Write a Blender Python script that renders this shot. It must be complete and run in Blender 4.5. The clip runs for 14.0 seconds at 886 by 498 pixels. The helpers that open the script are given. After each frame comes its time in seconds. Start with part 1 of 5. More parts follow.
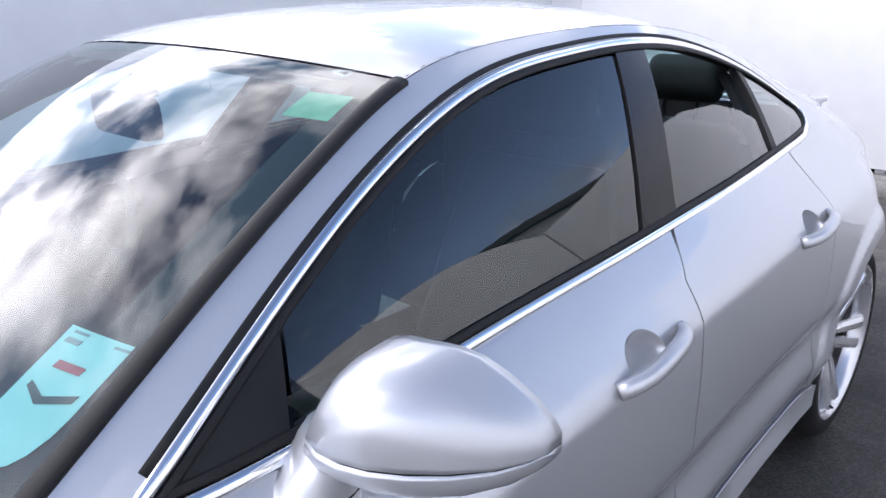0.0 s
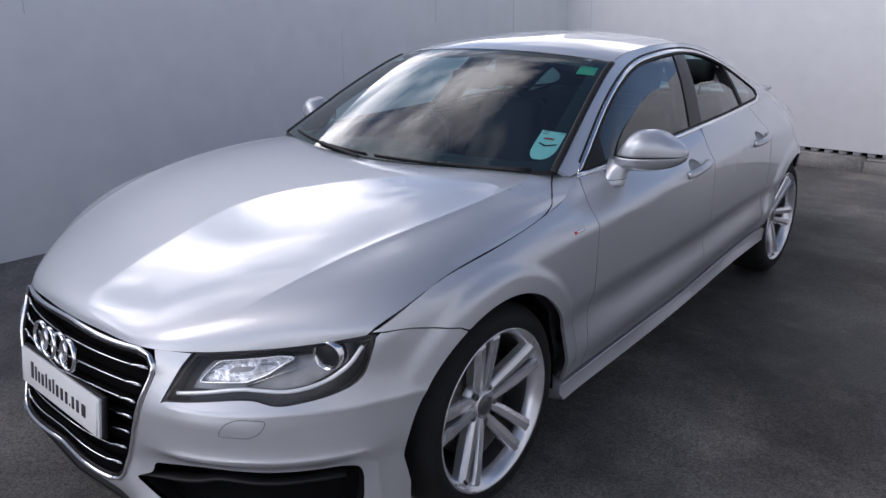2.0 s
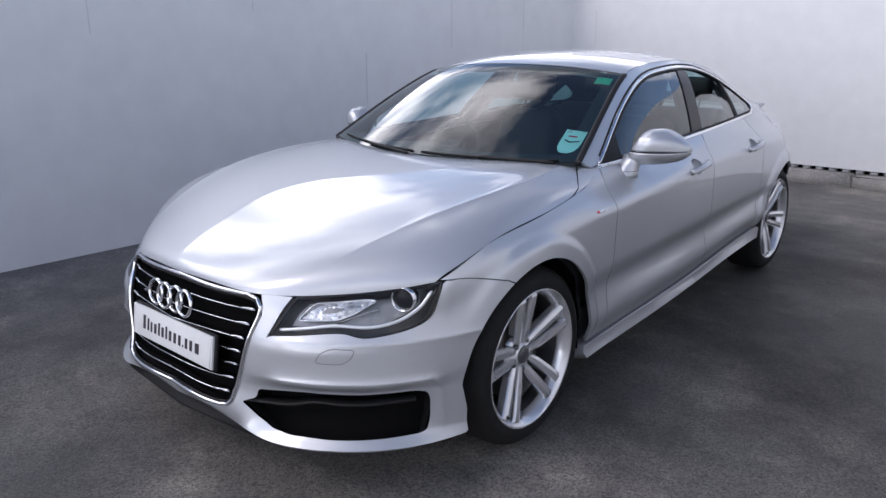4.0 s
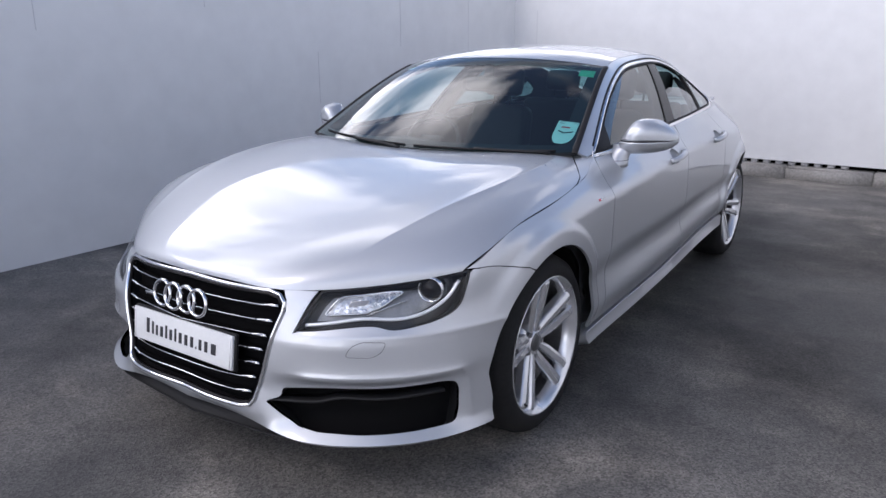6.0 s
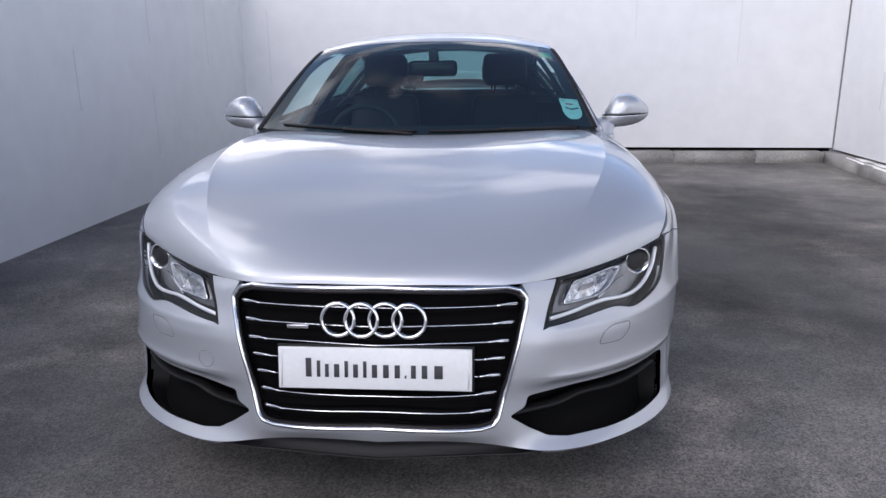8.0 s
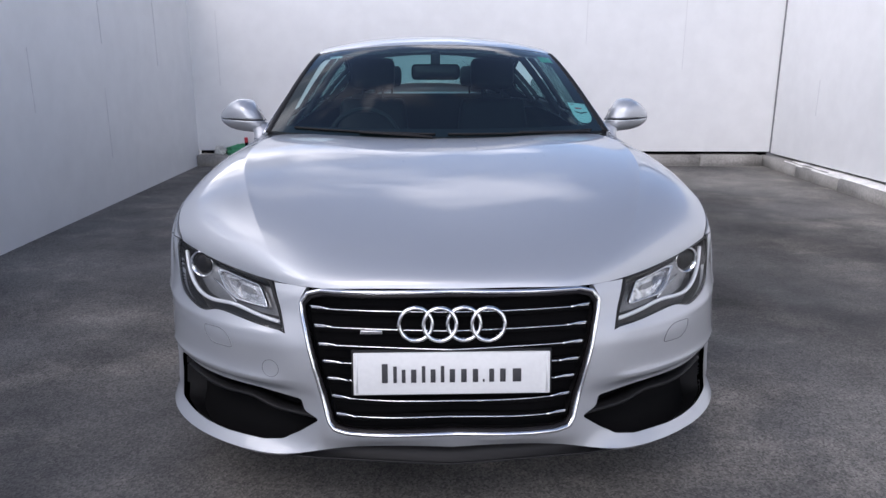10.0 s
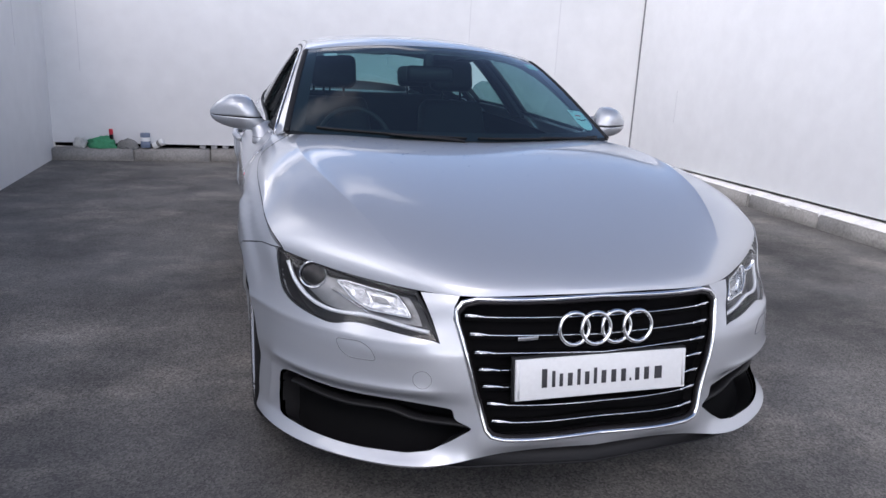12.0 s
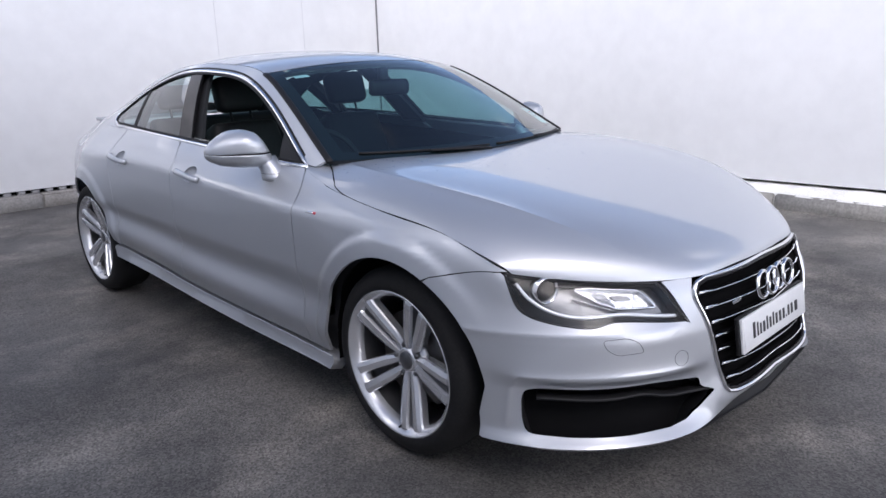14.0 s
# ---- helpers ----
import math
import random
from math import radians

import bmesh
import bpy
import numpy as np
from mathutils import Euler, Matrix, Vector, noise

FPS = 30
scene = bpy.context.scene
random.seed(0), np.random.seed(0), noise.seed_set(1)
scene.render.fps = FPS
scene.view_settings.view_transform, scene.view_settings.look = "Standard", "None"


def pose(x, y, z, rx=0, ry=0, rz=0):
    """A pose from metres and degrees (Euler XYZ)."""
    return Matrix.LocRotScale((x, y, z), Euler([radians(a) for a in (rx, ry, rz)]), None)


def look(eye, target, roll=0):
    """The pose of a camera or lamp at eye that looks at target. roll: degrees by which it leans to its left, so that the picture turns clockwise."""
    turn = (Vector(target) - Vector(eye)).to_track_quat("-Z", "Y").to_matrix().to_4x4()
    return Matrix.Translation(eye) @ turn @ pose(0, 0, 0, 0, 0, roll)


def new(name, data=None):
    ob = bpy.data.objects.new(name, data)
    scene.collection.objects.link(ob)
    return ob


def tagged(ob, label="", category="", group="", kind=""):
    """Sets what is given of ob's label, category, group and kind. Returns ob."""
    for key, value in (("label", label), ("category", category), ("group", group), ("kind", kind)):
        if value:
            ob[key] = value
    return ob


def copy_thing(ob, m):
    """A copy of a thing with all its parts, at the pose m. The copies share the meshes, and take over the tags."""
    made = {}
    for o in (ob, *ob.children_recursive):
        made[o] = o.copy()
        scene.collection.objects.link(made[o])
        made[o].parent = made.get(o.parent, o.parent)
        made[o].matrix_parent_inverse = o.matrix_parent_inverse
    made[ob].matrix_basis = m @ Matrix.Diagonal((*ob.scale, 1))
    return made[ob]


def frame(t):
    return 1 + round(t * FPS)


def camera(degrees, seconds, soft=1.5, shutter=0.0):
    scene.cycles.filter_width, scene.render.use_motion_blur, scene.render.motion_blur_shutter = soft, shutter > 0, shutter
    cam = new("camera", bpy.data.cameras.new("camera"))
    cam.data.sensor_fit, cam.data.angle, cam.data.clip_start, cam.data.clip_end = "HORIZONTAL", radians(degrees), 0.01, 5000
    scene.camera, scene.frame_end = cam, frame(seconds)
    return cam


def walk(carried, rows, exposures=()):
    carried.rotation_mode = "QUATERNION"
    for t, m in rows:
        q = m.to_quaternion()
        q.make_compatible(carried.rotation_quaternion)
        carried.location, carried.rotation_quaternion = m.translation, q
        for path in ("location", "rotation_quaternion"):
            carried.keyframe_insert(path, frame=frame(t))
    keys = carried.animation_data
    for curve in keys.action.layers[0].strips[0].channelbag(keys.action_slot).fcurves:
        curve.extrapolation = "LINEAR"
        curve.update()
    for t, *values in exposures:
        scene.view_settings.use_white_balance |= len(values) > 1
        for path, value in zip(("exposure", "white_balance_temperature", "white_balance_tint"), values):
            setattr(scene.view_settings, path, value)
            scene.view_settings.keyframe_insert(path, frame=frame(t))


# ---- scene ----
cam = camera(63.57, 14.0)
PATH = [
    (0, (1.391, 0.419, 1.441), (0.093, 1.792, 0.785), -1.0),
    (0.5, (1.547, -0.14, 1.478), (0.277, 1.261, 0.826), 0.70),
    (1, (1.751, -0.703, 1.489), (0.482, 0.7, 0.841), -0.35),
    (1.5, (1.915, -1.192, 1.491), (0.663, 0.236, 0.864), -0.75),
    (2, (2.073, -1.621, 1.524), (0.831, -0.182, 0.902), -0.43),
    (2.5, (2.168, -1.893, 1.499), (0.936, -0.421, 0.939), -0.84),
    (3, (2.234, -2.035, 1.46), (1.005, -0.552, 0.922), -0.71),
    (3.5, (2.263, -2.09, 1.447), (1.022, -0.615, 0.913), -0.59),
    (4, (2.248, -2.097, 1.466), (0.995, -0.637, 0.919), -0.13),
    (4.2, (2.252, -2.086, 1.456), (0.984, -0.629, 0.916), -0.35),
    (6.3, (1.856, -2.364, 1.410), (0.857, -0.713, 0.873), 0.02),
    (6.5, (1.708, -2.414, 1.383), (0.789, -0.715, 0.850), 0.27),
    (7, (1.242, -2.555, 1.356), (0.575, -0.747, 0.823), 0.55),
    (7.5, (0.759, -2.691, 1.329), (0.345, -0.805, 0.807), 0.30),
    (8, (0.322, -2.698, 1.298), (0.175, -0.772, 0.78), -0.70),
    (8.5, (0.042, -2.703, 1.298), (0.035, -0.769, 0.786), -1.21),
    (11, (-0.2, -2.702, 1.289), (-0.054, -0.772, 0.786), 1.74),
    (11.5, (-0.509, -2.642, 1.286), (-0.193, -0.731, 0.788), 1.90),
    (12, (-0.979, -2.571, 1.309), (-0.415, -0.724, 0.803), 2.95),
    (12.5, (-1.437, -2.409, 1.323), (-0.598, -0.668, 0.807), 2.54),
    (13, (-1.85, -2.208, 1.35), (-0.805, -0.582, 0.836), 0.24),
    (13.5, (-2.157, -1.989, 1.349), (-0.935, -0.485, 0.851), -1.73),
    (14, (-2.395, -1.799, 1.366), (-1.046, -0.414, 0.856), -1.81),
]
walk(cam, [(t, look(eye, target, roll)) for t, eye, target, roll in PATH], [(t, ev, 6360, 17) for t, ev in ((0.0, 1.46), (0.5, 0.80), (1.0, 0.44), (2.0, 0.36), (3.0, 0.52), (4.0, 0.68), (6.5, 0.80), (8.5, 0.76), (11.0, 0.74), (14.0, 0.84))])

# ---- world, sun, exposure ----
SUN_EL, SUN_AZ = radians(48), radians(202)
GLOW_EL, GLOW_AZ = radians(36), radians(268)
CLEAR_EL, CLEAR_AZ = radians(36), radians(48)
world = bpy.data.worlds.new("sky")
scene.world = world
world.use_nodes = True
wn, wl = world.node_tree.nodes, world.node_tree.links
wn.clear()
w_out, w_bg = wn.new("ShaderNodeOutputWorld"), wn.new("ShaderNodeBackground")
w_sky = wn.new("ShaderNodeTexSky")
w_sky.sky_type, w_sky.sun_disc = "NISHITA", False
w_sky.sun_elevation, w_sky.sun_rotation = SUN_EL, SUN_AZ
w_co, w_map = wn.new("ShaderNodeTexCoord"), wn.new("ShaderNodeMapping")
w_map.inputs["Scale"].default_value = (1.0, 1.0, 1.9)
w_map.inputs["Location"].default_value = (0.35, 0.1, 0.0)
w_noise = wn.new("ShaderNodeTexNoise")
w_noise.inputs["Scale"].default_value, w_noise.inputs["Detail"].default_value, w_noise.inputs["Roughness"].default_value = 2.3, 8.0, 0.56
w_ramp = wn.new("ShaderNodeValToRGB")
w_ramp.color_ramp.elements[0].position, w_ramp.color_ramp.elements[1].position = 0.45, 0.61
w_shade = wn.new("ShaderNodeTexNoise")
w_shade.inputs["Scale"].default_value, w_shade.inputs["Detail"].default_value = 3.1, 4.0
w_cloud = wn.new("ShaderNodeValToRGB")
w_cloud.color_ramp.elements[0].position, w_cloud.color_ramp.elements[0].color = 0.40, (2.6, 2.8, 3.2, 1)
w_cloud.color_ramp.elements[1].position, w_cloud.color_ramp.elements[1].color = 0.60, (19.5, 19.5, 19.7, 1)
w_mix = wn.new("ShaderNodeMixRGB")
wl.new(w_co.outputs["Generated"], w_map.inputs["Vector"])
wl.new(w_map.outputs["Vector"], w_noise.inputs["Vector"])
wl.new(w_map.outputs["Vector"], w_shade.inputs["Vector"])
w_sep, w_thin, w_sum = wn.new("ShaderNodeSeparateXYZ"), wn.new("ShaderNodeMath"), wn.new("ShaderNodeMath")
w_thin.operation, w_sum.operation = "MULTIPLY_ADD", "ADD"
w_thin.inputs[1].default_value, w_thin.inputs[2].default_value = -0.26, 0.105
wl.new(w_co.outputs["Generated"], w_sep.inputs[0]), wl.new(w_sep.outputs["Z"], w_thin.inputs[0])
wl.new(w_noise.outputs["Fac"], w_sum.inputs[0]), wl.new(w_thin.outputs[0], w_sum.inputs[1])
wl.new(w_shade.outputs["Fac"], w_cloud.inputs["Fac"])
wl.new(w_ramp.outputs["Color"], w_mix.inputs["Fac"])
wl.new(w_sky.outputs["Color"], w_mix.inputs["Color1"])
# a bank of bright cloud lies beside the veiled sun, a clear stretch across from it
w_dot, w_pow, w_gain, w_glow = wn.new("ShaderNodeVectorMath"), wn.new("ShaderNodeMath"), wn.new("ShaderNodeMath"), wn.new("ShaderNodeVectorMath")
w_dot.operation, w_pow.operation, w_gain.operation, w_glow.operation = "DOT_PRODUCT", "POWER", "MULTIPLY_ADD", "SCALE"
w_dot.inputs[1].default_value = (math.sin(GLOW_AZ) * math.cos(GLOW_EL), math.cos(GLOW_AZ) * math.cos(GLOW_EL), math.sin(GLOW_EL))
w_clamp = wn.new("ShaderNodeClamp")
wl.new(w_co.outputs["Generated"], w_dot.inputs[0]), wl.new(w_dot.outputs["Value"], w_clamp.inputs["Value"]), wl.new(w_clamp.outputs[0], w_pow.inputs[0])
w_pow.inputs[1].default_value, w_gain.inputs[1].default_value, w_gain.inputs[2].default_value = 7.0, 1.5, 0.75
wl.new(w_pow.outputs[0], w_gain.inputs[0]), wl.new(w_cloud.outputs["Color"], w_glow.inputs[0]), wl.new(w_gain.outputs[0], w_glow.inputs["Scale"])
wl.new(w_glow.outputs["Vector"], w_mix.inputs["Color2"])
w_blue, w_thinner, w_open, w_gap = wn.new("ShaderNodeVectorMath"), wn.new("ShaderNodeClamp"), wn.new("ShaderNodeMath"), wn.new("ShaderNodeMath")
w_blue.operation, w_open.operation, w_gap.operation = "DOT_PRODUCT", "POWER", "MULTIPLY_ADD"
w_blue.inputs[1].default_value = (math.sin(CLEAR_AZ) * math.cos(CLEAR_EL), math.cos(CLEAR_AZ) * math.cos(CLEAR_EL), math.sin(CLEAR_EL))
w_open.inputs[1].default_value, w_gap.inputs[1].default_value = 6.0, -0.11
wl.new(w_co.outputs["Generated"], w_blue.inputs[0]), wl.new(w_blue.outputs["Value"], w_thinner.inputs["Value"]), wl.new(w_thinner.outputs[0], w_open.inputs[0])
wl.new(w_open.outputs[0], w_gap.inputs[0]), wl.new(w_sum.outputs[0], w_gap.inputs[2])
w_bank = wn.new("ShaderNodeMath")
w_bank.operation, w_bank.inputs[1].default_value = "MULTIPLY_ADD", 0.13
wl.new(w_pow.outputs[0], w_bank.inputs[0]), wl.new(w_gap.outputs[0], w_bank.inputs[2]), wl.new(w_bank.outputs[0], w_ramp.inputs["Fac"])
# the haze brightens the sky towards the horizon
w_low, w_haze = wn.new("ShaderNodeMapRange"), wn.new("ShaderNodeVectorMath")
w_low.interpolation_type, w_haze.operation = "SMOOTHSTEP", "SCALE"
w_low.inputs["From Min"].default_value, w_low.inputs["From Max"].default_value = 0.0, 0.85
w_low.inputs["To Min"].default_value, w_low.inputs["To Max"].default_value = 1.75, 0.60
wl.new(w_sep.outputs["Z"], w_low.inputs["Value"])
wl.new(w_mix.outputs["Color"], w_haze.inputs[0]), wl.new(w_low.outputs["Result"], w_haze.inputs["Scale"])
wl.new(w_haze.outputs["Vector"], w_bg.inputs["Color"])
w_bg.inputs["Strength"].default_value = 0.12
wl.new(w_bg.outputs["Background"], w_out.inputs["Surface"])

sun = new("sun", bpy.data.lights.new("sun", "SUN"))
sun.data.energy, sun.data.angle, sun.data.color = 0.5, radians(24), (1.0, 0.97, 0.93)
sun_way = Vector((math.sin(SUN_AZ) * math.cos(SUN_EL), math.cos(SUN_AZ) * math.cos(SUN_EL), math.sin(SUN_EL)))
sun.matrix_world = look(sun_way * 30, (0, 0, 0))


# ---- materials ----
def material(name, colour, rough=0.5, metal=0.0, coat=0.0, mottle=0.0, scale=4.0, bump=0.0, bump_scale=200.0, spec=0.5):
    m = bpy.data.materials.new(name)
    m.use_nodes = True
    n, l = m.node_tree.nodes, m.node_tree.links
    b = n["Principled BSDF"]
    b.inputs["Base Color"].default_value = (*colour, 1)
    b.inputs["Roughness"].default_value, b.inputs["Metallic"].default_value = rough, metal
    b.inputs["Specular IOR Level"].default_value = spec
    b.inputs["Coat Weight"].default_value, b.inputs["Coat Roughness"].default_value, b.inputs["Coat IOR"].default_value = coat, 0.012, 1.55
    co = n.new("ShaderNodeTexCoord")
    if mottle:
        big, fine = n.new("ShaderNodeTexNoise"), n.new("ShaderNodeTexNoise")
        big.inputs["Scale"].default_value, fine.inputs["Scale"].default_value = scale, scale * 14
        big.inputs["Detail"].default_value, fine.inputs["Detail"].default_value = 6, 4
        add, ramp = n.new("ShaderNodeMath"), n.new("ShaderNodeMapRange")
        add.operation = "ADD"
        l.new(co.outputs["Object"], big.inputs["Vector"]), l.new(co.outputs["Object"], fine.inputs["Vector"])
        l.new(big.outputs["Fac"], add.inputs[0]), l.new(fine.outputs["Fac"], add.inputs[1])
        ramp.inputs["From Min"].default_value, ramp.inputs["From Max"].default_value = 0.7, 1.3
        ramp.inputs["To Min"].default_value, ramp.inputs["To Max"].default_value = 1 - mottle, 1 + mottle
        l.new(add.outputs[0], ramp.inputs["Value"])
        mul = n.new("ShaderNodeVectorMath")
        mul.operation = "SCALE"
        mul.inputs[0].default_value = colour
        l.new(ramp.outputs[0], mul.inputs["Scale"])
        l.new(mul.outputs[0], b.inputs["Base Color"])
    if bump:
        grain, bm_node = n.new("ShaderNodeTexNoise"), n.new("ShaderNodeBump")
        grain.inputs["Scale"].default_value, grain.inputs["Detail"].default_value = bump_scale, 3
        bm_node.inputs["Strength"].default_value, bm_node.inputs["Distance"].default_value = bump, 0.004
        l.new(co.outputs["Object"], grain.inputs["Vector"])
        l.new(grain.outputs["Fac"], bm_node.inputs["Height"])
        l.new(bm_node.outputs["Normal"], b.inputs["Normal"])
    return m


def glass_material(name, tint, rough=0.0, base=0.08, edge=0.92):
    """Thin tinted pane: clear in the middle, glossier at a slant."""
    m = bpy.data.materials.new(name)
    m.use_nodes = True
    n, l = m.node_tree.nodes, m.node_tree.links
    n.clear()
    out, mix = n.new("ShaderNodeOutputMaterial"), n.new("ShaderNodeMixShader")
    clear, gloss, slant = n.new("ShaderNodeBsdfTransparent"), n.new("ShaderNodeBsdfGlossy"), n.new("ShaderNodeLayerWeight")
    clear.inputs["Color"].default_value = (*tint, 1)
    gloss.inputs["Roughness"].default_value, gloss.inputs["Color"].default_value = rough, (1, 1, 1, 1)
    slant.inputs["Blend"].default_value = 0.5
    power, share = n.new("ShaderNodeMath"), n.new("ShaderNodeMath")
    power.operation, share.operation = "POWER", "MULTIPLY_ADD"
    power.inputs[1].default_value, share.inputs[1].default_value, share.inputs[2].default_value = 4.6, edge, base
    l.new(slant.outputs["Facing"], power.inputs[0]), l.new(power.outputs[0], share.inputs[0])
    l.new(share.outputs[0], mix.inputs[0]), l.new(clear.outputs[0], mix.inputs[1]), l.new(gloss.outputs[0], mix.inputs[2])
    l.new(mix.outputs[0], out.inputs["Surface"])
    return m


PAINT = material("silver_paint", (0.500, 0.520, 0.548), 0.42, 0.62, 1.0, 0.03, 600.0)
CHROME = material("chrome", (0.82, 0.83, 0.85), 0.08, 1.0)
SATIN = material("satin_metal", (0.62, 0.63, 0.65), 0.25, 1.0)
ALLOY = material("alloy", (0.68, 0.69, 0.71), 0.26, 0.7, 0.8, 0.04, 30.0)
# the rim's alloy again, darkened to paint the shade behind the spokes
ALLOY_SHADED = material("alloy_barrel", (0.09, 0.09, 0.095), 0.45, 0.5, mottle=0.15, scale=12)
ALLOY_DARK = material("alloy_dark", (0.10, 0.102, 0.108), 0.4, 0.6, 0.2, 0.08, 30.0)
BLACK = material("black_plastic", (0.010, 0.010, 0.011), 0.55, bump=0.05, bump_scale=900, spec=0.3)
GLOSS_BLACK = material("gloss_black", (0.014, 0.013, 0.014), 0.2, spec=0.15)
PIT = material("dark_cavity", (0.006, 0.006, 0.0065), 0.95, spec=0.05)
RUBBER = material("tyre_rubber", (0.012, 0.012, 0.0125), 0.8, mottle=0.25, scale=9, bump=0.2, bump_scale=260, spec=0.25)
SEAL = material("rubber_seal", (0.009, 0.009, 0.010), 0.6, spec=0.3)
LEATHER = material("black_leather", (0.018, 0.018, 0.0195), 0.6, mottle=0.15, scale=40, spec=0.25)
TRIM = material("dark_trim", (0.026, 0.027, 0.03), 0.75, mottle=0.12, scale=30, spec=0.25)
LINING = material("grey_headlining", (0.32, 0.32, 0.31), 0.9)
LENS_DARK = material("lamp_bowl", (0.030, 0.030, 0.032), 0.35)
LENS_PANEL = material("lamp_panel", (0.27, 0.27, 0.275), 0.42, 0.75, mottle=0.25, scale=25)
REFLECTOR = material("ribbed_reflector", (0.62, 0.62, 0.63), 0.22, 1.0, mottle=0.5, scale=50, bump=0.8, bump_scale=90)
STRIP = material("daytime_strip", (0.80, 0.81, 0.83), 0.25, 0.3, 0.5)
WHITE = material("white_plastic", (0.78, 0.79, 0.78), 0.35, coat=0.3)
PLATE = material("plate_white", (0.72, 0.73, 0.73), 0.3, mottle=0.04, scale=6)
INK = material("ink", (0.03, 0.03, 0.035), 0.5)
RED = material("red_print", (0.55, 0.03, 0.05), 0.4)
TEAL = material("pale_teal_card", (0.50, 0.72, 0.68), 0.5, mottle=0.04, scale=30)
GREEN = material("green_card", (0.05, 0.42, 0.24), 0.45, mottle=0.15, scale=40)
IRON = material("brake_iron", (0.11, 0.105, 0.10), 0.45, 0.8, mottle=0.1, scale=20)
GLASS = glass_material("windscreen_glass", (0.50, 0.73, 0.74), base=0.085)
GLASS_SIDE = glass_material("side_glass", (0.32, 0.47, 0.47), base=0.07)
GLASS_LAMP = glass_material("lamp_cover", (0.97, 0.98, 0.98), base=0.018, edge=0.55)
DROP = glass_material("water", (0.93, 0.95, 0.97))
MIRROR = material("mirror_glass", (0.9, 0.9, 0.9), 0.01, 1.0)


def asphalt_material():
    m = bpy.data.materials.new("asphalt")
    m.use_nodes = True
    n, l = m.node_tree.nodes, m.node_tree.links
    b = n["Principled BSDF"]
    co = n.new("ShaderNodeTexCoord")

    def noise_tex(scale, detail, rough=0.55):
        t = n.new("ShaderNodeTexNoise")
        t.inputs["Scale"].default_value, t.inputs["Detail"].default_value, t.inputs["Roughness"].default_value = scale, detail, rough
        l.new(co.outputs["Object"], t.inputs["Vector"])
        return t

    def ramp(src, a, ca, z, cz):
        r = n.new("ShaderNodeValToRGB")
        r.color_ramp.elements[0].position, r.color_ramp.elements[0].color = a, (*ca, 1)
        r.color_ramp.elements[1].position, r.color_ramp.elements[1].color = z, (*cz, 1)
        l.new(src, r.inputs["Fac"])
        return r

    def mix(kind, fac, a, b2):
        x = n.new("ShaderNodeMixRGB")
        x.blend_type = kind
        if isinstance(fac, float):
            x.inputs["Fac"].default_value = fac
        else:
            l.new(fac, x.inputs["Fac"])
        l.new(a, x.inputs["Color1"]), l.new(b2, x.inputs["Color2"])
        return x

    streak = noise_tex(1.5, 9, 0.65)
    flat = n.new("ShaderNodeMapping")
    flat.inputs["Scale"].default_value = (0.85, 1.25, 1.0)
    l.new(co.outputs["Object"], flat.inputs["Vector"]), l.new(flat.outputs["Vector"], streak.inputs["Vector"])
    stone = n.new("ShaderNodeTexVoronoi")
    stone.inputs["Scale"].default_value = 150
    l.new(co.outputs["Object"], stone.inputs["Vector"])
    chips = ramp(stone.outputs["Color"], 0.10, (0.060, 0.058, 0.055), 0.95, (0.190, 0.182, 0.172))
    patch = ramp(noise_tex(0.9, 9, 0.66).outputs["Fac"], 0.38, (0.52, 0.52, 0.53), 0.64, (1.30, 1.28, 1.24))
    stain = ramp(streak.outputs["Fac"], 0.50, (1, 1, 1), 0.70, (1.95, 1.88, 1.78))
    # shade along the car's left side, painted into the colour with a ragged outline
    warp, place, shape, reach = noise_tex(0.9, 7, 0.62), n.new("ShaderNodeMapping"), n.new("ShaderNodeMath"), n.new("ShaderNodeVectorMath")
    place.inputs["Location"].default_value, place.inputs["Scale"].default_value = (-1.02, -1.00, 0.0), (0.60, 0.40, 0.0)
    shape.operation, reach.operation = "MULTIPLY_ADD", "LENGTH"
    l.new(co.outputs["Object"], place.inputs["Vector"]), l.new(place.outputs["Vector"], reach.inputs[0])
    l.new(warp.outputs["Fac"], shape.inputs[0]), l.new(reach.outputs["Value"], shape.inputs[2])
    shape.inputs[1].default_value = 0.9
    side_shade = n.new("ShaderNodeMapRange")
    side_shade.inputs["From Min"].default_value, side_shade.inputs["From Max"].default_value = 0.95, 1.65
    side_shade.inputs["To Min"].default_value, side_shade.inputs["To Max"].default_value = 0.47, 1.08
    l.new(shape.outputs[0], side_shade.inputs["Value"])
    shade_mix = n.new("ShaderNodeVectorMath")
    shade_mix.operation = "SCALE"
    l.new(mix("MULTIPLY", 1.0, mix("MULTIPLY", 1.0, chips.outputs[0], patch.outputs[0]).outputs[0], stain.outputs[0]).outputs[0], shade_mix.inputs[0])
    l.new(side_shade.outputs["Result"], shade_mix.inputs["Scale"])
    l.new(shade_mix.outputs["Vector"], b.inputs["Base Color"])
    wet = ramp(noise_tex(0.7, 5).outputs["Fac"], 0.4, (0.55, 0.55, 0.55), 0.62, (0.88, 0.88, 0.88))
    l.new(wet.outputs[0], b.inputs["Roughness"])
    bump = n.new("ShaderNodeBump")
    bump.inputs["Strength"].default_value, bump.inputs["Distance"].default_value = 0.4, 0.005
    l.new(stone.outputs["Distance"], bump.inputs["Height"])
    l.new(bump.outputs[0], b.inputs["Normal"])
    return m


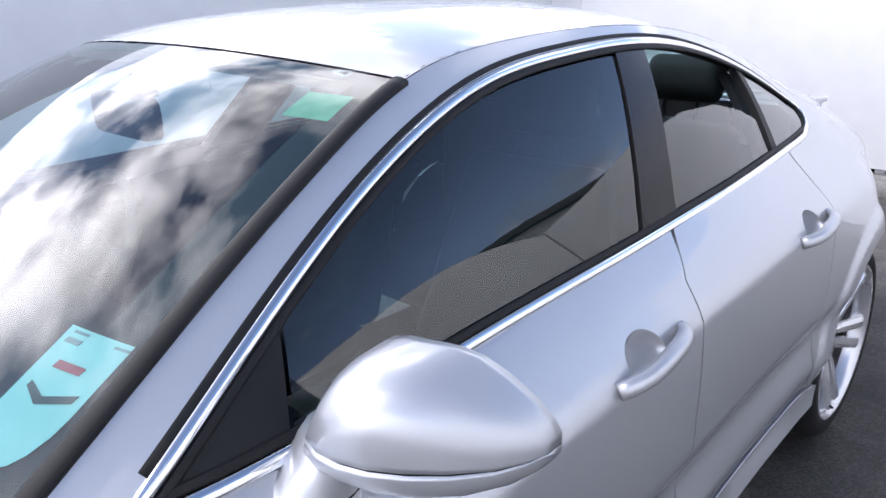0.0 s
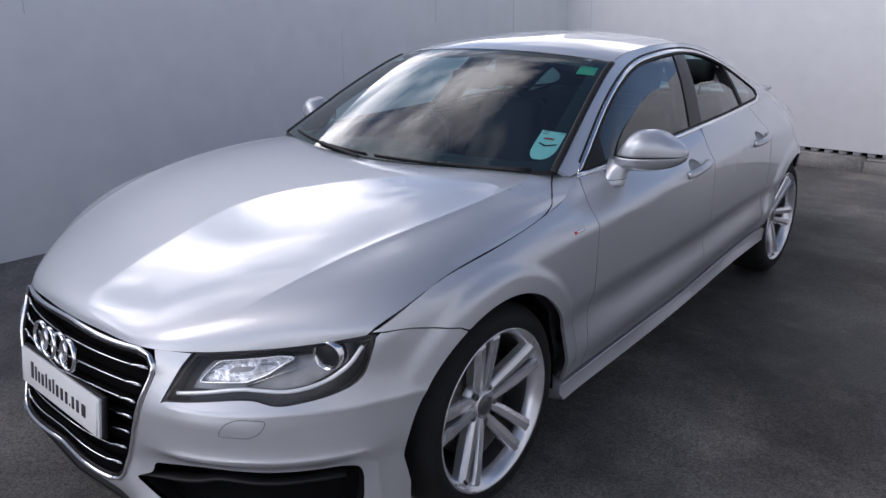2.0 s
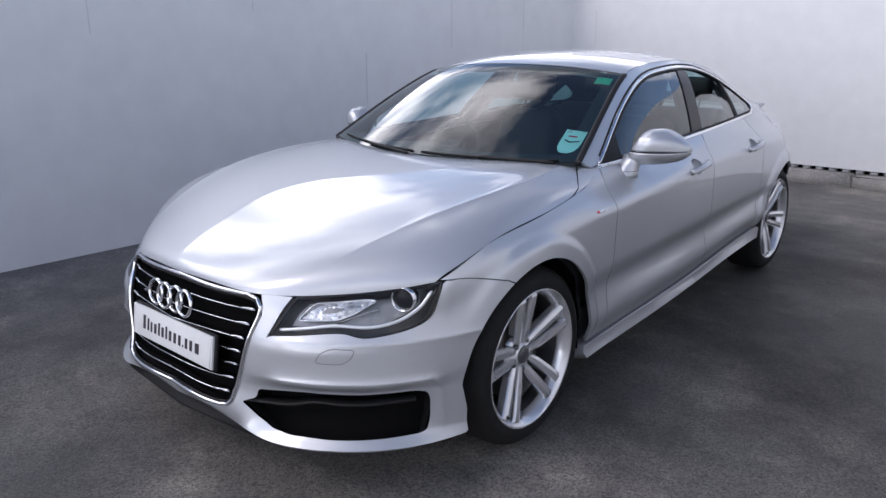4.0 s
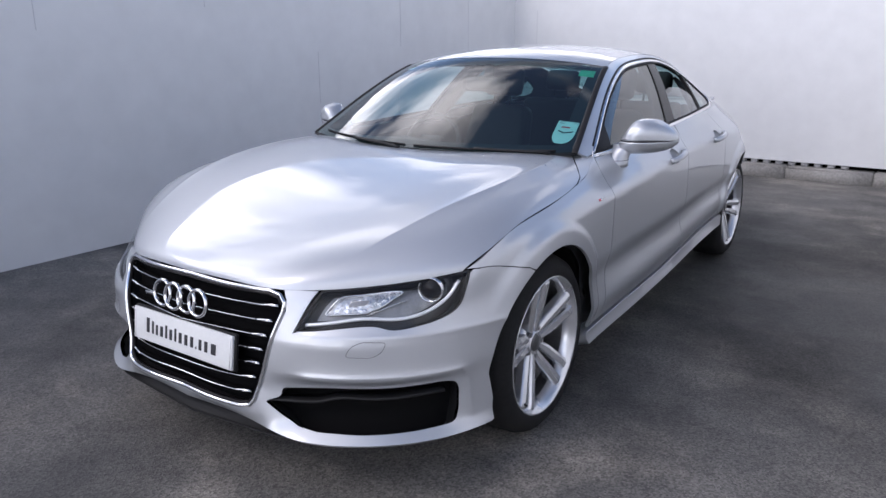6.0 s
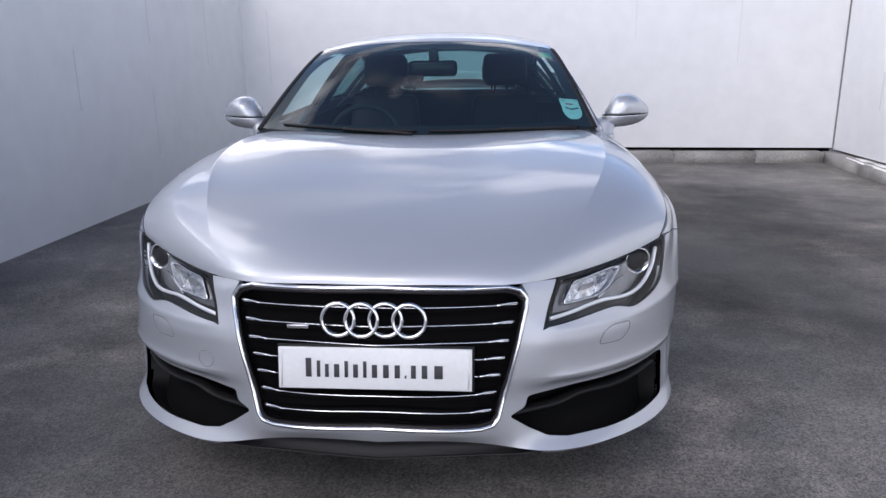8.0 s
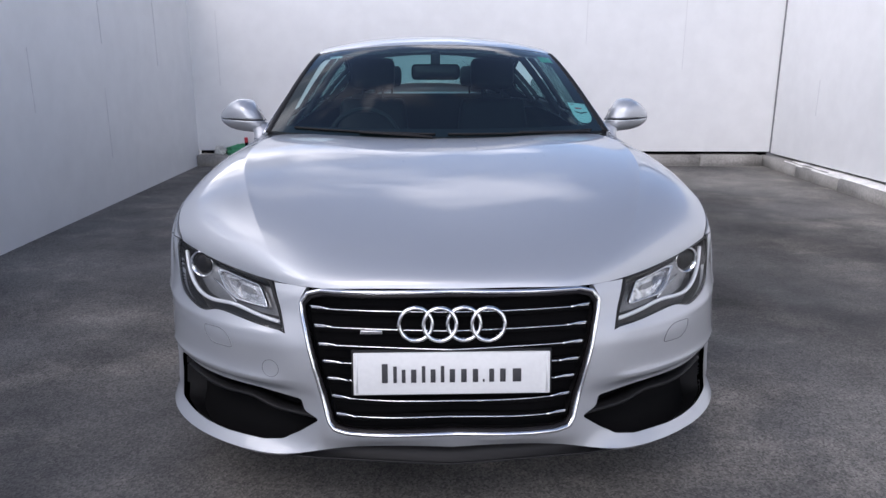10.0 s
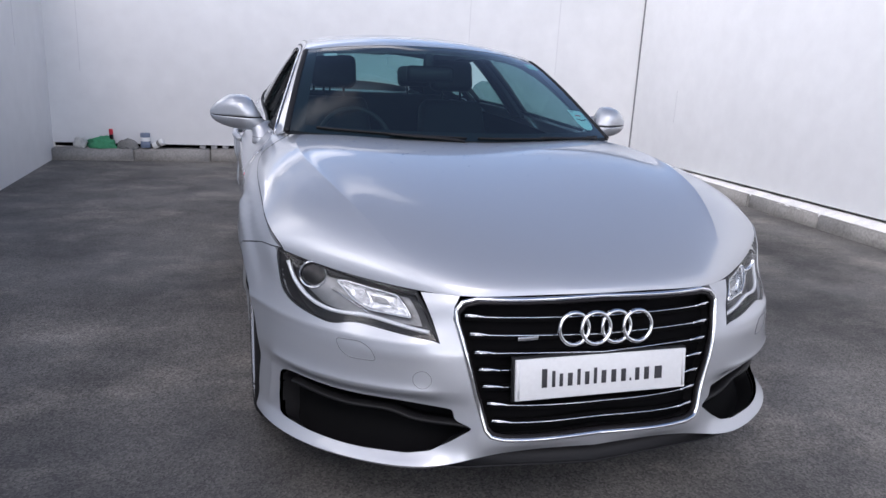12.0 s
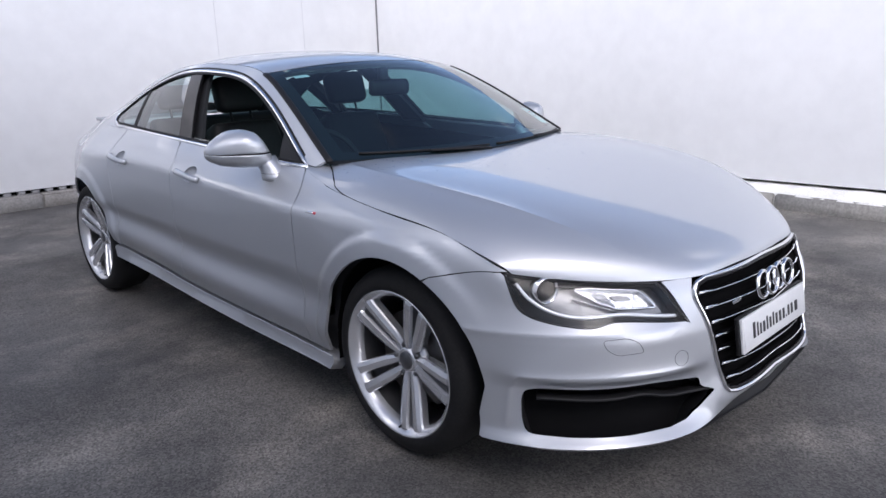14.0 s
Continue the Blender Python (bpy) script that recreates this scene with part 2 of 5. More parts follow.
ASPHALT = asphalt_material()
WALL = material("white_wall_sheet", (0.67, 0.675, 0.68), 0.5, mottle=0.05, scale=0.35)
JOINT = material("joint_shadow_gap", (0.16, 0.16, 0.17), 0.8)
FINE_JOINT = material("fine_wall_joint", (0.52, 0.52, 0.54), 0.7)
CONCRETE = material("kerb_concrete", (0.27, 0.26, 0.245), 0.9, mottle=0.28, scale=3.5, bump=0.5, bump_scale=90)
KERB_WHITE = material("white_render_strip", (0.80, 0.79, 0.76), 0.8, mottle=0.2, scale=7, bump=0.5, bump_scale=50)
RIBBED = material("grey_ribbed_cladding", (0.34, 0.36, 0.37), 0.5, mottle=0.06, scale=2)
EDGE_DARK = material("dark_flashing", (0.03, 0.03, 0.035), 0.6)
BLOCK_GREY = material("grey_block", (0.34, 0.34, 0.345), 0.8, mottle=0.15, scale=8)
CLOTH_GREEN = material("green_cloth", (0.05, 0.26, 0.13), 0.85, mottle=0.3, scale=14)
CLOTH_GREY = material("grey_cloth", (0.20, 0.20, 0.19), 0.9, mottle=0.3, scale=12)
CAN_BLUE = material("blue_white_can", (0.16, 0.20, 0.28), 0.4, mottle=0.1, scale=20)


# ---- mesh helpers ----
def natural(xs, ys):
    """Natural cubic spline through points, as a function on arrays."""
    x, y = np.array(xs, float), np.array(ys, float)
    h, n = np.diff(x), len(x)
    a, r = np.eye(n), np.zeros(n)
    for i in range(1, n - 1):
        a[i, i - 1], a[i, i], a[i, i + 1] = h[i - 1], 2 * (h[i - 1] + h[i]), h[i]
        r[i] = 6 * ((y[i + 1] - y[i]) / h[i] - (y[i] - y[i - 1]) / h[i - 1])
    m = np.linalg.solve(a, r)

    def f(q):
        q = np.asarray(q, float)
        i = np.clip(np.searchsorted(x, q) - 1, 0, n - 2)
        t = np.clip(q, x[0], x[-1])
        u, v = x[i + 1] - t, t - x[i]
        return m[i] * u**3 / (6 * h[i]) + m[i + 1] * v**3 / (6 * h[i]) + (y[i] / h[i] - m[i] * h[i] / 6) * u + (y[i + 1] / h[i] - m[i + 1] * h[i] / 6) * v

    return f


def monotone(zs, vs, q):
    """Shape-keeping cubic through rows of knots: zs, vs (N, K), q (N,)."""
    h = np.diff(zs, axis=1)
    s = np.diff(vs, axis=1) / h
    d = np.zeros_like(vs)
    w1, w2 = 2 * h[:, 1:] + h[:, :-1], h[:, 1:] + 2 * h[:, :-1]
    same_sign = s[:, 1:] * s[:, :-1] > 0
    with np.errstate(divide="ignore", invalid="ignore"):
        d[:, 1:-1] = np.where(same_sign, (w1 + w2) / (w1 / s[:, :-1] + w2 / s[:, 1:]), 0)
    d[:, 0], d[:, -1] = s[:, 0], s[:, -1]
    i = np.clip((q[:, None] > zs).sum(1) - 1, 0, zs.shape[1] - 2)
    r = np.arange(len(q))
    hh = h[r, i]
    t = (q - zs[r, i]) / hh
    t2, t3 = t * t, t * t * t
    out = (2 * t3 - 3 * t2 + 1) * vs[r, i] + (t3 - 2 * t2 + t) * hh * d[r, i] + (-2 * t3 + 3 * t2) * vs[r, i + 1] + (t3 - t2) * hh * d[r, i + 1]
    lo, hi = q < zs[:, 0], q > zs[:, -1]
    out = np.where(lo, vs[:, 0] + (q - zs[:, 0]) * d[:, 0], out)
    return np.where(hi, vs[:, -1] + (q - zs[:, -1]) * d[:, -1], out)


def smoothstep(a, b, x):
    t = np.clip((x - a) / (b - a), 0, 1)
    return t * t * (3 - 2 * t)


def resample(loop, step, closed=True):
    pts = [Vector(p) for p in loop]
    out = []
    for a, b in zip(pts, pts[1:] + pts[:1] if closed else pts[1:]):
        k = max(1, int(round((b - a).length / step)))
        out += [a.lerp(b, j / k) for j in range(k)]
    return out if closed else out + [pts[-1]]


def smooth_loop(loop, times=2):
    """Corner-cutting of a closed loop."""
    pts = [Vector(p) for p in loop]
    for _ in range(times):
        pts = [q for a, b in zip(pts, pts[1:] + pts[:1]) for q in (a.lerp(b, 0.25), a.lerp(b, 0.75))]
    return pts


def inside(loops, x, y):
    """Even-odd test of arrays of points against loops."""
    hit = np.zeros(len(x), bool)
    for loop in loops:
        p = np.array([(v[0], v[1]) for v in loop])
        q = np.roll(p, -1, 0)
        for (ax, ay), (bx, by) in zip(p, q):
            if ay != by:
                hit ^= ((ay > y) != (by > y)) & (x < (bx - ax) * (y - ay) / (by - ay) + ax)
    return hit


def edge_gap(loops, x, y):
    best = np.full(len(x), 1e9)
    for loop in loops:
        p = np.array([(v[0], v[1]) for v in loop])
        for a, b in zip(p, np.roll(p, -1, 0)):
            d = b - a
            t = np.clip(((x - a[0]) * d[0] + (y - a[1]) * d[1]) / max(d @ d, 1e-12), 0, 1)
            best = np.minimum(best, np.hypot(x - a[0] - t * d[0], y - a[1] - t * d[1]))
    return best


def normals_of(fn, uv, flip):
    e = 1e-4
    du = fn(uv[:, 0] + e, uv[:, 1]) - fn(uv[:, 0] - e, uv[:, 1])
    dv = fn(uv[:, 0], uv[:, 1] + e) - fn(uv[:, 0], uv[:, 1] - e)
    n = np.cross(du, dv)
    n /= np.linalg.norm(n, axis=1)[:, None] + 1e-12
    return -n if flip else n


def link_mesh(name, verts, faces, mat, parent=None, label="", normals=None, smooth=True):
    me = bpy.data.meshes.new(name)
    me.from_pydata([tuple(v) for v in verts], [], faces)
    me.materials.append(mat)
    me.polygons.foreach_set("use_smooth", [smooth] * len(me.polygons))
    if normals is not None:
        me.normals_split_custom_set_from_vertices([tuple(v) for v in normals])
    me.update()
    ob = new(name, me)
    ob.parent = parent
    if label:
        tagged(ob, label)
    return ob


def sheet(name, loops, fn, mat, parent, step=0.03, depth=0.012, flip=False, mirror=False, label="", both=False, rails=()):
    """A panel cut to loops drawn in a surface's own plane, with a turned-in edge. both: left and right halves in one mesh. rails: lines in that plane that its mesh follows."""
    from mathutils.geometry import delaunay_2d_cdt

    loops = [resample(lp, step) for lp in loops]
    lp2 = [[(p[0], p[1]) for p in lp] for lp in loops]
    allp = np.array([p for lp in lp2 for p in lp])
    lo, hi = allp.min(0), allp.max(0)
    gx, gy = np.meshgrid(np.arange(lo[0] + step * 0.5, hi[0], step), np.arange(lo[1] + step * 0.5, hi[1], step))
    gx, gy = gx.ravel(), gy.ravel()
    keep = inside(lp2, gx, gy) & (edge_gap(lp2, gx, gy) > step * 0.45)
    if len(rails):
        marks = np.concatenate([np.array(r) for r in rails])
        keep &= np.array([np.min((marks[:, 0] - a) ** 2 + (marks[:, 1] - b) ** 2) for a, b in zip(gx, gy)]) > (step * .45) ** 2
    pts = [Vector(p) for p in allp] + [Vector(p) for p in zip(gx[keep], gy[keep])]
    edges, k = [], len(pts)
    for r in rails:
        pts += [Vector(p) for p in r]
        edges += [(k + i, k + i + 1) for i in range(len(r) - 1)]
        k += len(r)
    k = 0
    for lp in lp2:
        n = len(lp)
        edges += [(k + i, k + (i + 1) % n) for i in range(n)]
        k += n
    v2, _, tri, *_ = delaunay_2d_cdt(pts, edges, [], 0, 1e-6)
    uv = np.array([tuple(v) for v in v2])
    mid = uv[np.array(tri)].mean(1)
    ok = inside(lp2, mid[:, 0], mid[:, 1])
    area = np.array([(uv[b] - uv[a])[0] * (uv[c] - uv[a])[1] - (uv[b] - uv[a])[1] * (uv[c] - uv[a])[0] for a, b, c in tri])
    tri = [(t if s > 0 else t[::-1]) for t, g, s in zip(tri, ok, area) if g and abs(s) > 1e-9]
    if flip:
        tri = [t[::-1] for t in tri]
    pos, nor = fn(uv[:, 0], uv[:, 1]), normals_of(fn, uv, flip)
    verts, norms, faces = list(pos), list(nor), [tuple(t) for t in tri]
    if depth:
        for lp in lp2:
            arr = np.array(lp)
            p3, n3 = fn(arr[:, 0], arr[:, 1]), normals_of(fn, arr, flip)
            inner = p3 - n3 * depth
            side = np.cross(np.roll(p3, -1, 0) - np.roll(p3, 1, 0), n3)
            side /= np.linalg.norm(side, axis=1)[:, None] + 1e-12
            cen = p3.mean(0)
            if lp is lp2[0]:
                side *= np.sign(((p3 - cen) * side).sum())
            else:
                side *= -np.sign(((p3 - cen) * side).sum())
            base, n = len(verts), len(arr)
            verts += list(p3) + list(inner)
            norms += list(side) * 2
            faces += [(base + i, base + (i + 1) % n, base + n + (i + 1) % n, base + n + i) for i in range(n)]
    verts, norms = np.array(verts), np.array(norms)
    if mirror or both:
        mv, mn = verts * (-1, 1, 1), norms * (-1, 1, 1)
        if both:
            n = len(verts)
            faces = faces + [tuple(i + n for i in f[::-1]) for f in faces]
            verts, norms = np.concatenate([verts, mv]), np.concatenate([norms, mn])
        else:
            verts, norms, faces = mv, mn, [f[::-1] for f in faces]
    return link_mesh(name, verts, faces, mat, parent, label, norms)


def patch(name, fn, us, vs, mat, parent, flip=False, mirror=False, label=""):
    """A grid of a surface with its true normals."""
    u, v = np.meshgrid(us, vs, indexing="ij")
    uv = np.stack([u.ravel(), v.ravel()], 1)
    pos, nor = fn(uv[:, 0], uv[:, 1]), normals_of(fn, uv, flip)
    m = len(vs)
    faces = [(i * m + j, (i + 1) * m + j, (i + 1) * m + j + 1, i * m + j + 1) for i in range(len(us) - 1) for j in range(m - 1)]
    if flip != mirror:
        faces = [f[::-1] for f in faces]
    if mirror:
        pos, nor = pos * (-1, 1, 1), nor * (-1, 1, 1)
    return link_mesh(name, pos, faces, mat, parent, label, nor)


def sweep(name, path, ups, width, height, mat, parent, closed=False, mirror=False, label="", lift=0.0, smooth=False):
    """A bar of flat-oval section along a path; ups: the outward way at each point."""
    p, up = np.array([tuple(q) for q in path]), np.array([tuple(q) for q in ups])
    if closed:
        along = np.roll(p, -1, 0) - np.roll(p, 1, 0)
    else:
        along = np.gradient(p, axis=0)
    along /= np.linalg.norm(along, axis=1)[:, None] + 1e-12
    side = np.cross(along, up)
    side /= np.linalg.norm(side, axis=1)[:, None] + 1e-12
    up = np.cross(side, along)
    sec = [(-0.5, -0.5), (-0.5, 0.15), (-0.3, 0.42), (0, 0.5), (0.3, 0.42), (0.5, 0.15), (0.5, -0.5)]
    verts = [q + side[i] * (a * width) + up[i] * (b * height + lift) for i, q in enumerate(p) for a, b in sec]
    m, n = len(sec), len(p)
    faces = [(i * m + j, i * m + (j + 1) % m, ((i + 1) % n) * m + (j + 1) % m, ((i + 1) % n) * m + j) for i in range(n if closed else n - 1) for j in range(m)]
    if not closed:
        faces += [tuple(range(m))[::-1], tuple((n - 1) * m + j for j in range(m))]
    verts = np.array(verts)
    if mirror:
        verts, faces = verts * (-1, 1, 1), [f[::-1] for f in faces]
    ob = link_mesh(name, verts, faces, mat, parent, label, smooth=True)
    return ob


def part(name, bm, mat, parent, label="", smooth=True):
    bmesh.ops.recalc_face_normals(bm, faces=bm.faces)
    me = bpy.data.meshes.new(name)
    bm.to_mesh(me)
    bm.free()
    me.materials.append(mat)
    me.polygons.foreach_set("use_smooth", [smooth] * len(me.polygons))
    ob = new(name, me)
    ob.parent = parent
    if label:
        tagged(ob, label)
    return ob


def box_bm(lo, hi, bevel=0.0, seg=2):
    bm = bmesh.new()
    bmesh.ops.create_cube(bm, size=1)
    lo, hi = Vector(lo), Vector(hi)
    for v in bm.verts:
        v.co = Vector([lo[i] + (v.co[i] + 0.5) * (hi[i] - lo[i]) for i in range(3)])
    if bevel:
        bmesh.ops.bevel(bm, geom=bm.edges[:], offset=bevel, segments=seg, profile=0.6, affect="EDGES")
    return bm


def lathe_x(profile, n=72):
    """Turned about the x axis; profile of (x, radius)."""
    bm = bmesh.new()
    rows = [[bm.verts.new((x, r * math.cos(a), r * math.sin(a))) for x, r in profile] for a in (2 * math.pi * i / n for i in range(n))]
    for i in range(n):
        a, b = rows[i], rows[(i + 1) % n]
        for j in range(len(profile) - 1):
            bm.faces.new((a[j], b[j], b[j + 1], a[j + 1]))
    return bm


def rounded(pts, r=0.3, seg=5):
    """A loop with rounded corners; r metres."""
    pts, out = [Vector(p) for p in pts], []
    n = len(pts)
    for i in range(n):
        a, b, c = pts[i - 1], pts[i], pts[(i + 1) % n]
        k = min(r, (a - b).length * 0.45, (c - b).length * 0.45)
        p, q = b + (a - b).normalized() * k, b + (c - b).normalized() * k
        for j in range(seg + 1):
            t = j / seg
            out.append(p * (1 - t) ** 2 + b * 2 * t * (1 - t) + q * t * t)
    return out


def curve_fn(points):
    """A 3D spline through points, by chord length scaled 0 to 1."""
    p = np.array(points, float)
    s = np.r_[0, np.cumsum(np.linalg.norm(np.diff(p, axis=0), axis=1))]
    s /= s[-1]
    f = [natural(s, p[:, i]) for i in range(3)]
    return lambda q: np.stack([g(np.asarray(q, float)) for g in f], -1)


# ---- the yard ----
# Plan: the walls' inner faces, anticlockwise from behind the camera on the car's right-hand side.
LEFT_A, LEFT_B = (-3.10, -9.0), (-2.93, 6.62)
RIGHT_B, RIGHT_A = (4.435, 6.415), (3.806, -9.0)
LEFT_H, BACK_H, RIGHT_H = 2.45, 3.0, 2.97


def ground_sheet():
    bm = bmesh.new()
    xs = [-400, -60, -14, -6] + [-4 + 0.5 * i for i in range(20)] + [6.5, 14, 60, 400]
    ys = [-400, -60, -14] + [-9 + 0.5 * i for i in range(36)] + [14, 60, 400]
    rows = [[bm.verts.new((x, y, 0.0)) for y in ys] for x in xs]
    for a, b in zip(rows, rows[1:]):
        for j in range(len(ys) - 1):
            bm.faces.new((a[j], b[j], b[j + 1], a[j + 1]))
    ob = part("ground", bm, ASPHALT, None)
    return tagged(ob, "dark grey asphalt yard with pale stains, wet patches and painted shade by the car", "ground", kind="structure")


def wall_run(name, a, b, h, label, base=0.0, thick=0.2):
    """A straight wall whose inner face runs from a to b."""
    a, b = Vector((*a, 0)), Vector((*b, 0))
    foot = base if isinstance(base, tuple) else (base, base)
    d = (b - a).normalized()
    out = Vector((d.y, -d.x, 0)) * -thick
    bm = bmesh.new()
    q = [a, b, b + out, a + out]
    lo, hi = [bm.verts.new(p + Vector((0, 0, z))) for p, z in zip(q, (foot[0], foot[1], foot[1], foot[0]))], [bm.verts.new(p + Vector((0, 0, h))) for p in q]
    bm.faces.new(lo), bm.faces.new(hi[::-1])
    for i in range(4):
        bm.faces.new((lo[i], lo[(i + 1) % 4], hi[(i + 1) % 4], hi[i]))
    ob = part(name, bm, WALL, None, smooth=False)
    return tagged(ob, label, "wall", kind="structure")


def along(a, b, s, z=0.0, off=0.0):
    """A place s metres along the line from a to b, off metres to its right."""
    d = Vector((b[0] - a[0], b[1] - a[1], 0)).normalized()
    return Vector((a[0], a[1], z)) + d * s + Vector((d.y, -d.x, 0)) * off


def bar_bm(a, b, s0, s1, z0, z1, o0, o1, bevel=0.0):
    """A box laid along a line: from s0 to s1, z0 to z1, o0 to o1 off it."""
    bm = bmesh.new()
    v = [bm.verts.new(along(a, b, s, z, o)) for z in (z0, z1) for s, o in ((s0, o0), (s1, o0), (s1, o1), (s0, o1))]
    for f in ((3, 2, 1, 0), (4, 5, 6, 7), (0, 1, 5, 4), (1, 2, 6, 5), (2, 3, 7, 6), (3, 0, 4, 7)):
        bm.faces.new([v[i] for i in f])
    if bevel:
        bmesh.ops.bevel(bm, geom=bm.edges[:], offset=bevel, segments=2, affect="EDGES")
    return bm


ground_sheet()
wall_left = wall_run("wall_left", LEFT_A, LEFT_B, LEFT_H, "tall smooth white sheet wall in shade with fine open joints")
wall_back = wall_run("wall_back", LEFT_B, RIGHT_B, BACK_H, "tall smooth white sheet wall standing on a concrete kerb", base=(0.19, 0.17))
wall_right = wall_run("wall_right", RIGHT_B, RIGHT_A, RIGHT_H, "tall bright white sheet wall standing on a concrete kerb", base=(0.155, 0.34))

# fine open joints: (metres along the wall, lowest and highest point)
for s, z0, z1 in ((9.25, 1.55, 2.44), (10.6, 1.75, 2.44), (11.85, 0.92, 1.40), (13.08, 0.42, 1.06), (13.12, 1.45, 2.44), (14.46, 1.25, 2.3)):
    part("joint", bar_bm(LEFT_A, LEFT_B, s, s + 0.004, z0, z1, -0.001, 0.003), FINE_JOINT, wall_left, smooth=False)
for s, z0, z1 in ((0.34, 1.0, 1.9), (4.92, 1.5, 2.85), (6.14, 1.2, 2.8)):
    part("joint", bar_bm(LEFT_B, RIGHT_B, s, s + 0.004, z0, z1, -0.001, 0.003), FINE_JOINT, wall_back, smooth=False)
part("joint", bar_bm(RIGHT_B, RIGHT_A, 0.0, 0.02, 0.16, 2.96, -0.001, 0.012), JOINT, wall_right, smooth=False)
part("joint", bar_bm(RIGHT_B, RIGHT_A, 1.05, 1.054, 0.70, 1.1, -0.001, 0.003), FINE_JOINT, wall_right, smooth=False)

# ribbed shed beyond the far corner
def shed():
    """A corrugated shed wall with a dark eaves strip, seen only over the walls."""
    root = tagged(new("shed"), "grey ribbed metal shed with dark eaves beyond the walls", "shed")
    n, pitch = 90, .17
    prof = [(0, 0), (.07, 0), (.09, .05), (.15, .05)]
    pts = [(i * pitch + a - n * pitch / 2, -b) for i in range(n) for a, b in prof] + [(n * pitch / 2, 0)]
    bm = bmesh.new()
    lo, hi = [bm.verts.new((x, y, 0)) for x, y in pts], [bm.verts.new((x, y, 6.5)) for x, y in pts]
    for k in range(len(pts) - 1):
        bm.faces.new((lo[k], lo[k + 1], hi[k + 1], hi[k]))
    here = pose(10.4, 14.6, 0, 0, 0, -37)
    bm.transform(here)
    part("shed_wall", bm, RIBBED, root, smooth=False)
    bm = box_bm((-n * pitch / 2, -.22, 6.45), (n * pitch / 2, .1, 6.68), .02)
    bm.transform(here)
    part("eaves", bm, EDGE_DARK, root, "dark eaves gutter")
    bm = bmesh.new()
    v = [bm.verts.new(q) for q in ((-n * pitch / 2, .05, 6.68), (n * pitch / 2, .05, 6.68), (n * pitch / 2, 6, 7.9), (-n * pitch / 2, 6, 7.9))]
    bm.faces.new(v)
    bmesh.ops.solidify(bm, geom=bm.faces[:], thickness=.05)
    bm.transform(here)
    part("roof", bm, RIBBED, root, smooth=False)


shed()

# kerbs, stone by stone
rng = random.Random(4)


def kerb(name, a, b, length, stone, lo, hi, h, label, fall=0.0):
    base = tagged(new(name), label, "kerb", kind="structure")
    s = 0.0
    while s < length - 0.05:
        e = min(s + stone * rng.uniform(0.9, 1.1), length)
        part("kerb_stone", bar_bm(a, b, s + 0.004, e - 0.004, -0.04, h - fall * (s + e) / 2 / length + rng.uniform(-0.004, 0.004), lo, hi + rng.uniform(-0.008, 0.008), 0.012), CONCRETE, base)
        s = e
    return base


def fillet_bm(a, b, s0, s1):
    """A rough white fillet along the wall's foot, sloping down to the kerb's top with a ragged edge."""
    bm, n = bmesh.new(), int((s1 - s0) / .05)
    rows = []
    for i in range(n + 1):
        s = s0 + (s1 - s0) * i / n
        w = .112 + .012 * noise.noise(Vector((s * 2.1, 0, 0))) + .010 * noise.noise(Vector((s * 9.0, 3, 0)))
        h = .128 + .012 * s + .008 * noise.noise(Vector((s * 5.0, 7, 0)))
        rows.append([bm.verts.new(along(a, b, s, z, o)) for o, z in ((-.10, .10), (-.10, h), (.0, h), (w * .55, h - .014), (w, .142), (w + .004, .11))])
    for p, q in zip(rows, rows[1:]):
        for j in range(5):
            bm.faces.new((p[j], p[j + 1], q[j + 1], q[j]))
    bm.faces.new(rows[0]), bm.faces.new(rows[-1])
    return bm


L_BACK = math.dist(LEFT_B, RIGHT_B)
kerb("kerb_back", LEFT_B, RIGHT_B, L_BACK - 0.14, 0.92, -0.19, 0.13, 0.142, "weathered grey concrete kerb under the back wall", fall=0.012)
kerb("kerb_right", RIGHT_B, RIGHT_A, 15.3, 0.92, -0.19, 0.13, 0.135, "weathered grey concrete kerb under the bright wall")
tagged(part("render_strip", fillet_bm(RIGHT_B, RIGHT_A, 0.65, 15.2), KERB_WHITE, None), "rough bright white strip along the kerb", "render strip", kind="structure")
# near-black bars close the gaps under the walls, standing in for their shade
tagged(part("shadow_gap", bar_bm(LEFT_B, RIGHT_B, 0.0, L_BACK, 0.09, 0.212, -0.15, -0.10), PIT, None, smooth=False), "dark gap between the back wall and its kerb", "gap", kind="structure")
tagged(part("shadow_gap", bar_bm(RIGHT_B, RIGHT_A, 0.0, 15.3, 0.12, 0.35, -0.15, -0.11), PIT, None, smooth=False), "dark gap between the bright wall and its kerb", "gap", kind="structure")
for i in range(20):
    b = part("spacer_block", bar_bm(LEFT_B, RIGHT_B, 1.60 + 0.133 * i, 1.67 + 0.133 * i, 0.130, 0.178, -0.10, -0.012, 0.004), BLOCK_GREY, None)
    tagged(b, "small grey block packed under the back wall", "block", "blocks under the back wall")

FRONT_AXLE, REAR_AXLE, FRONT_ARCH, REAR_ARCH = -.022, 2.884, -.042, 2.874

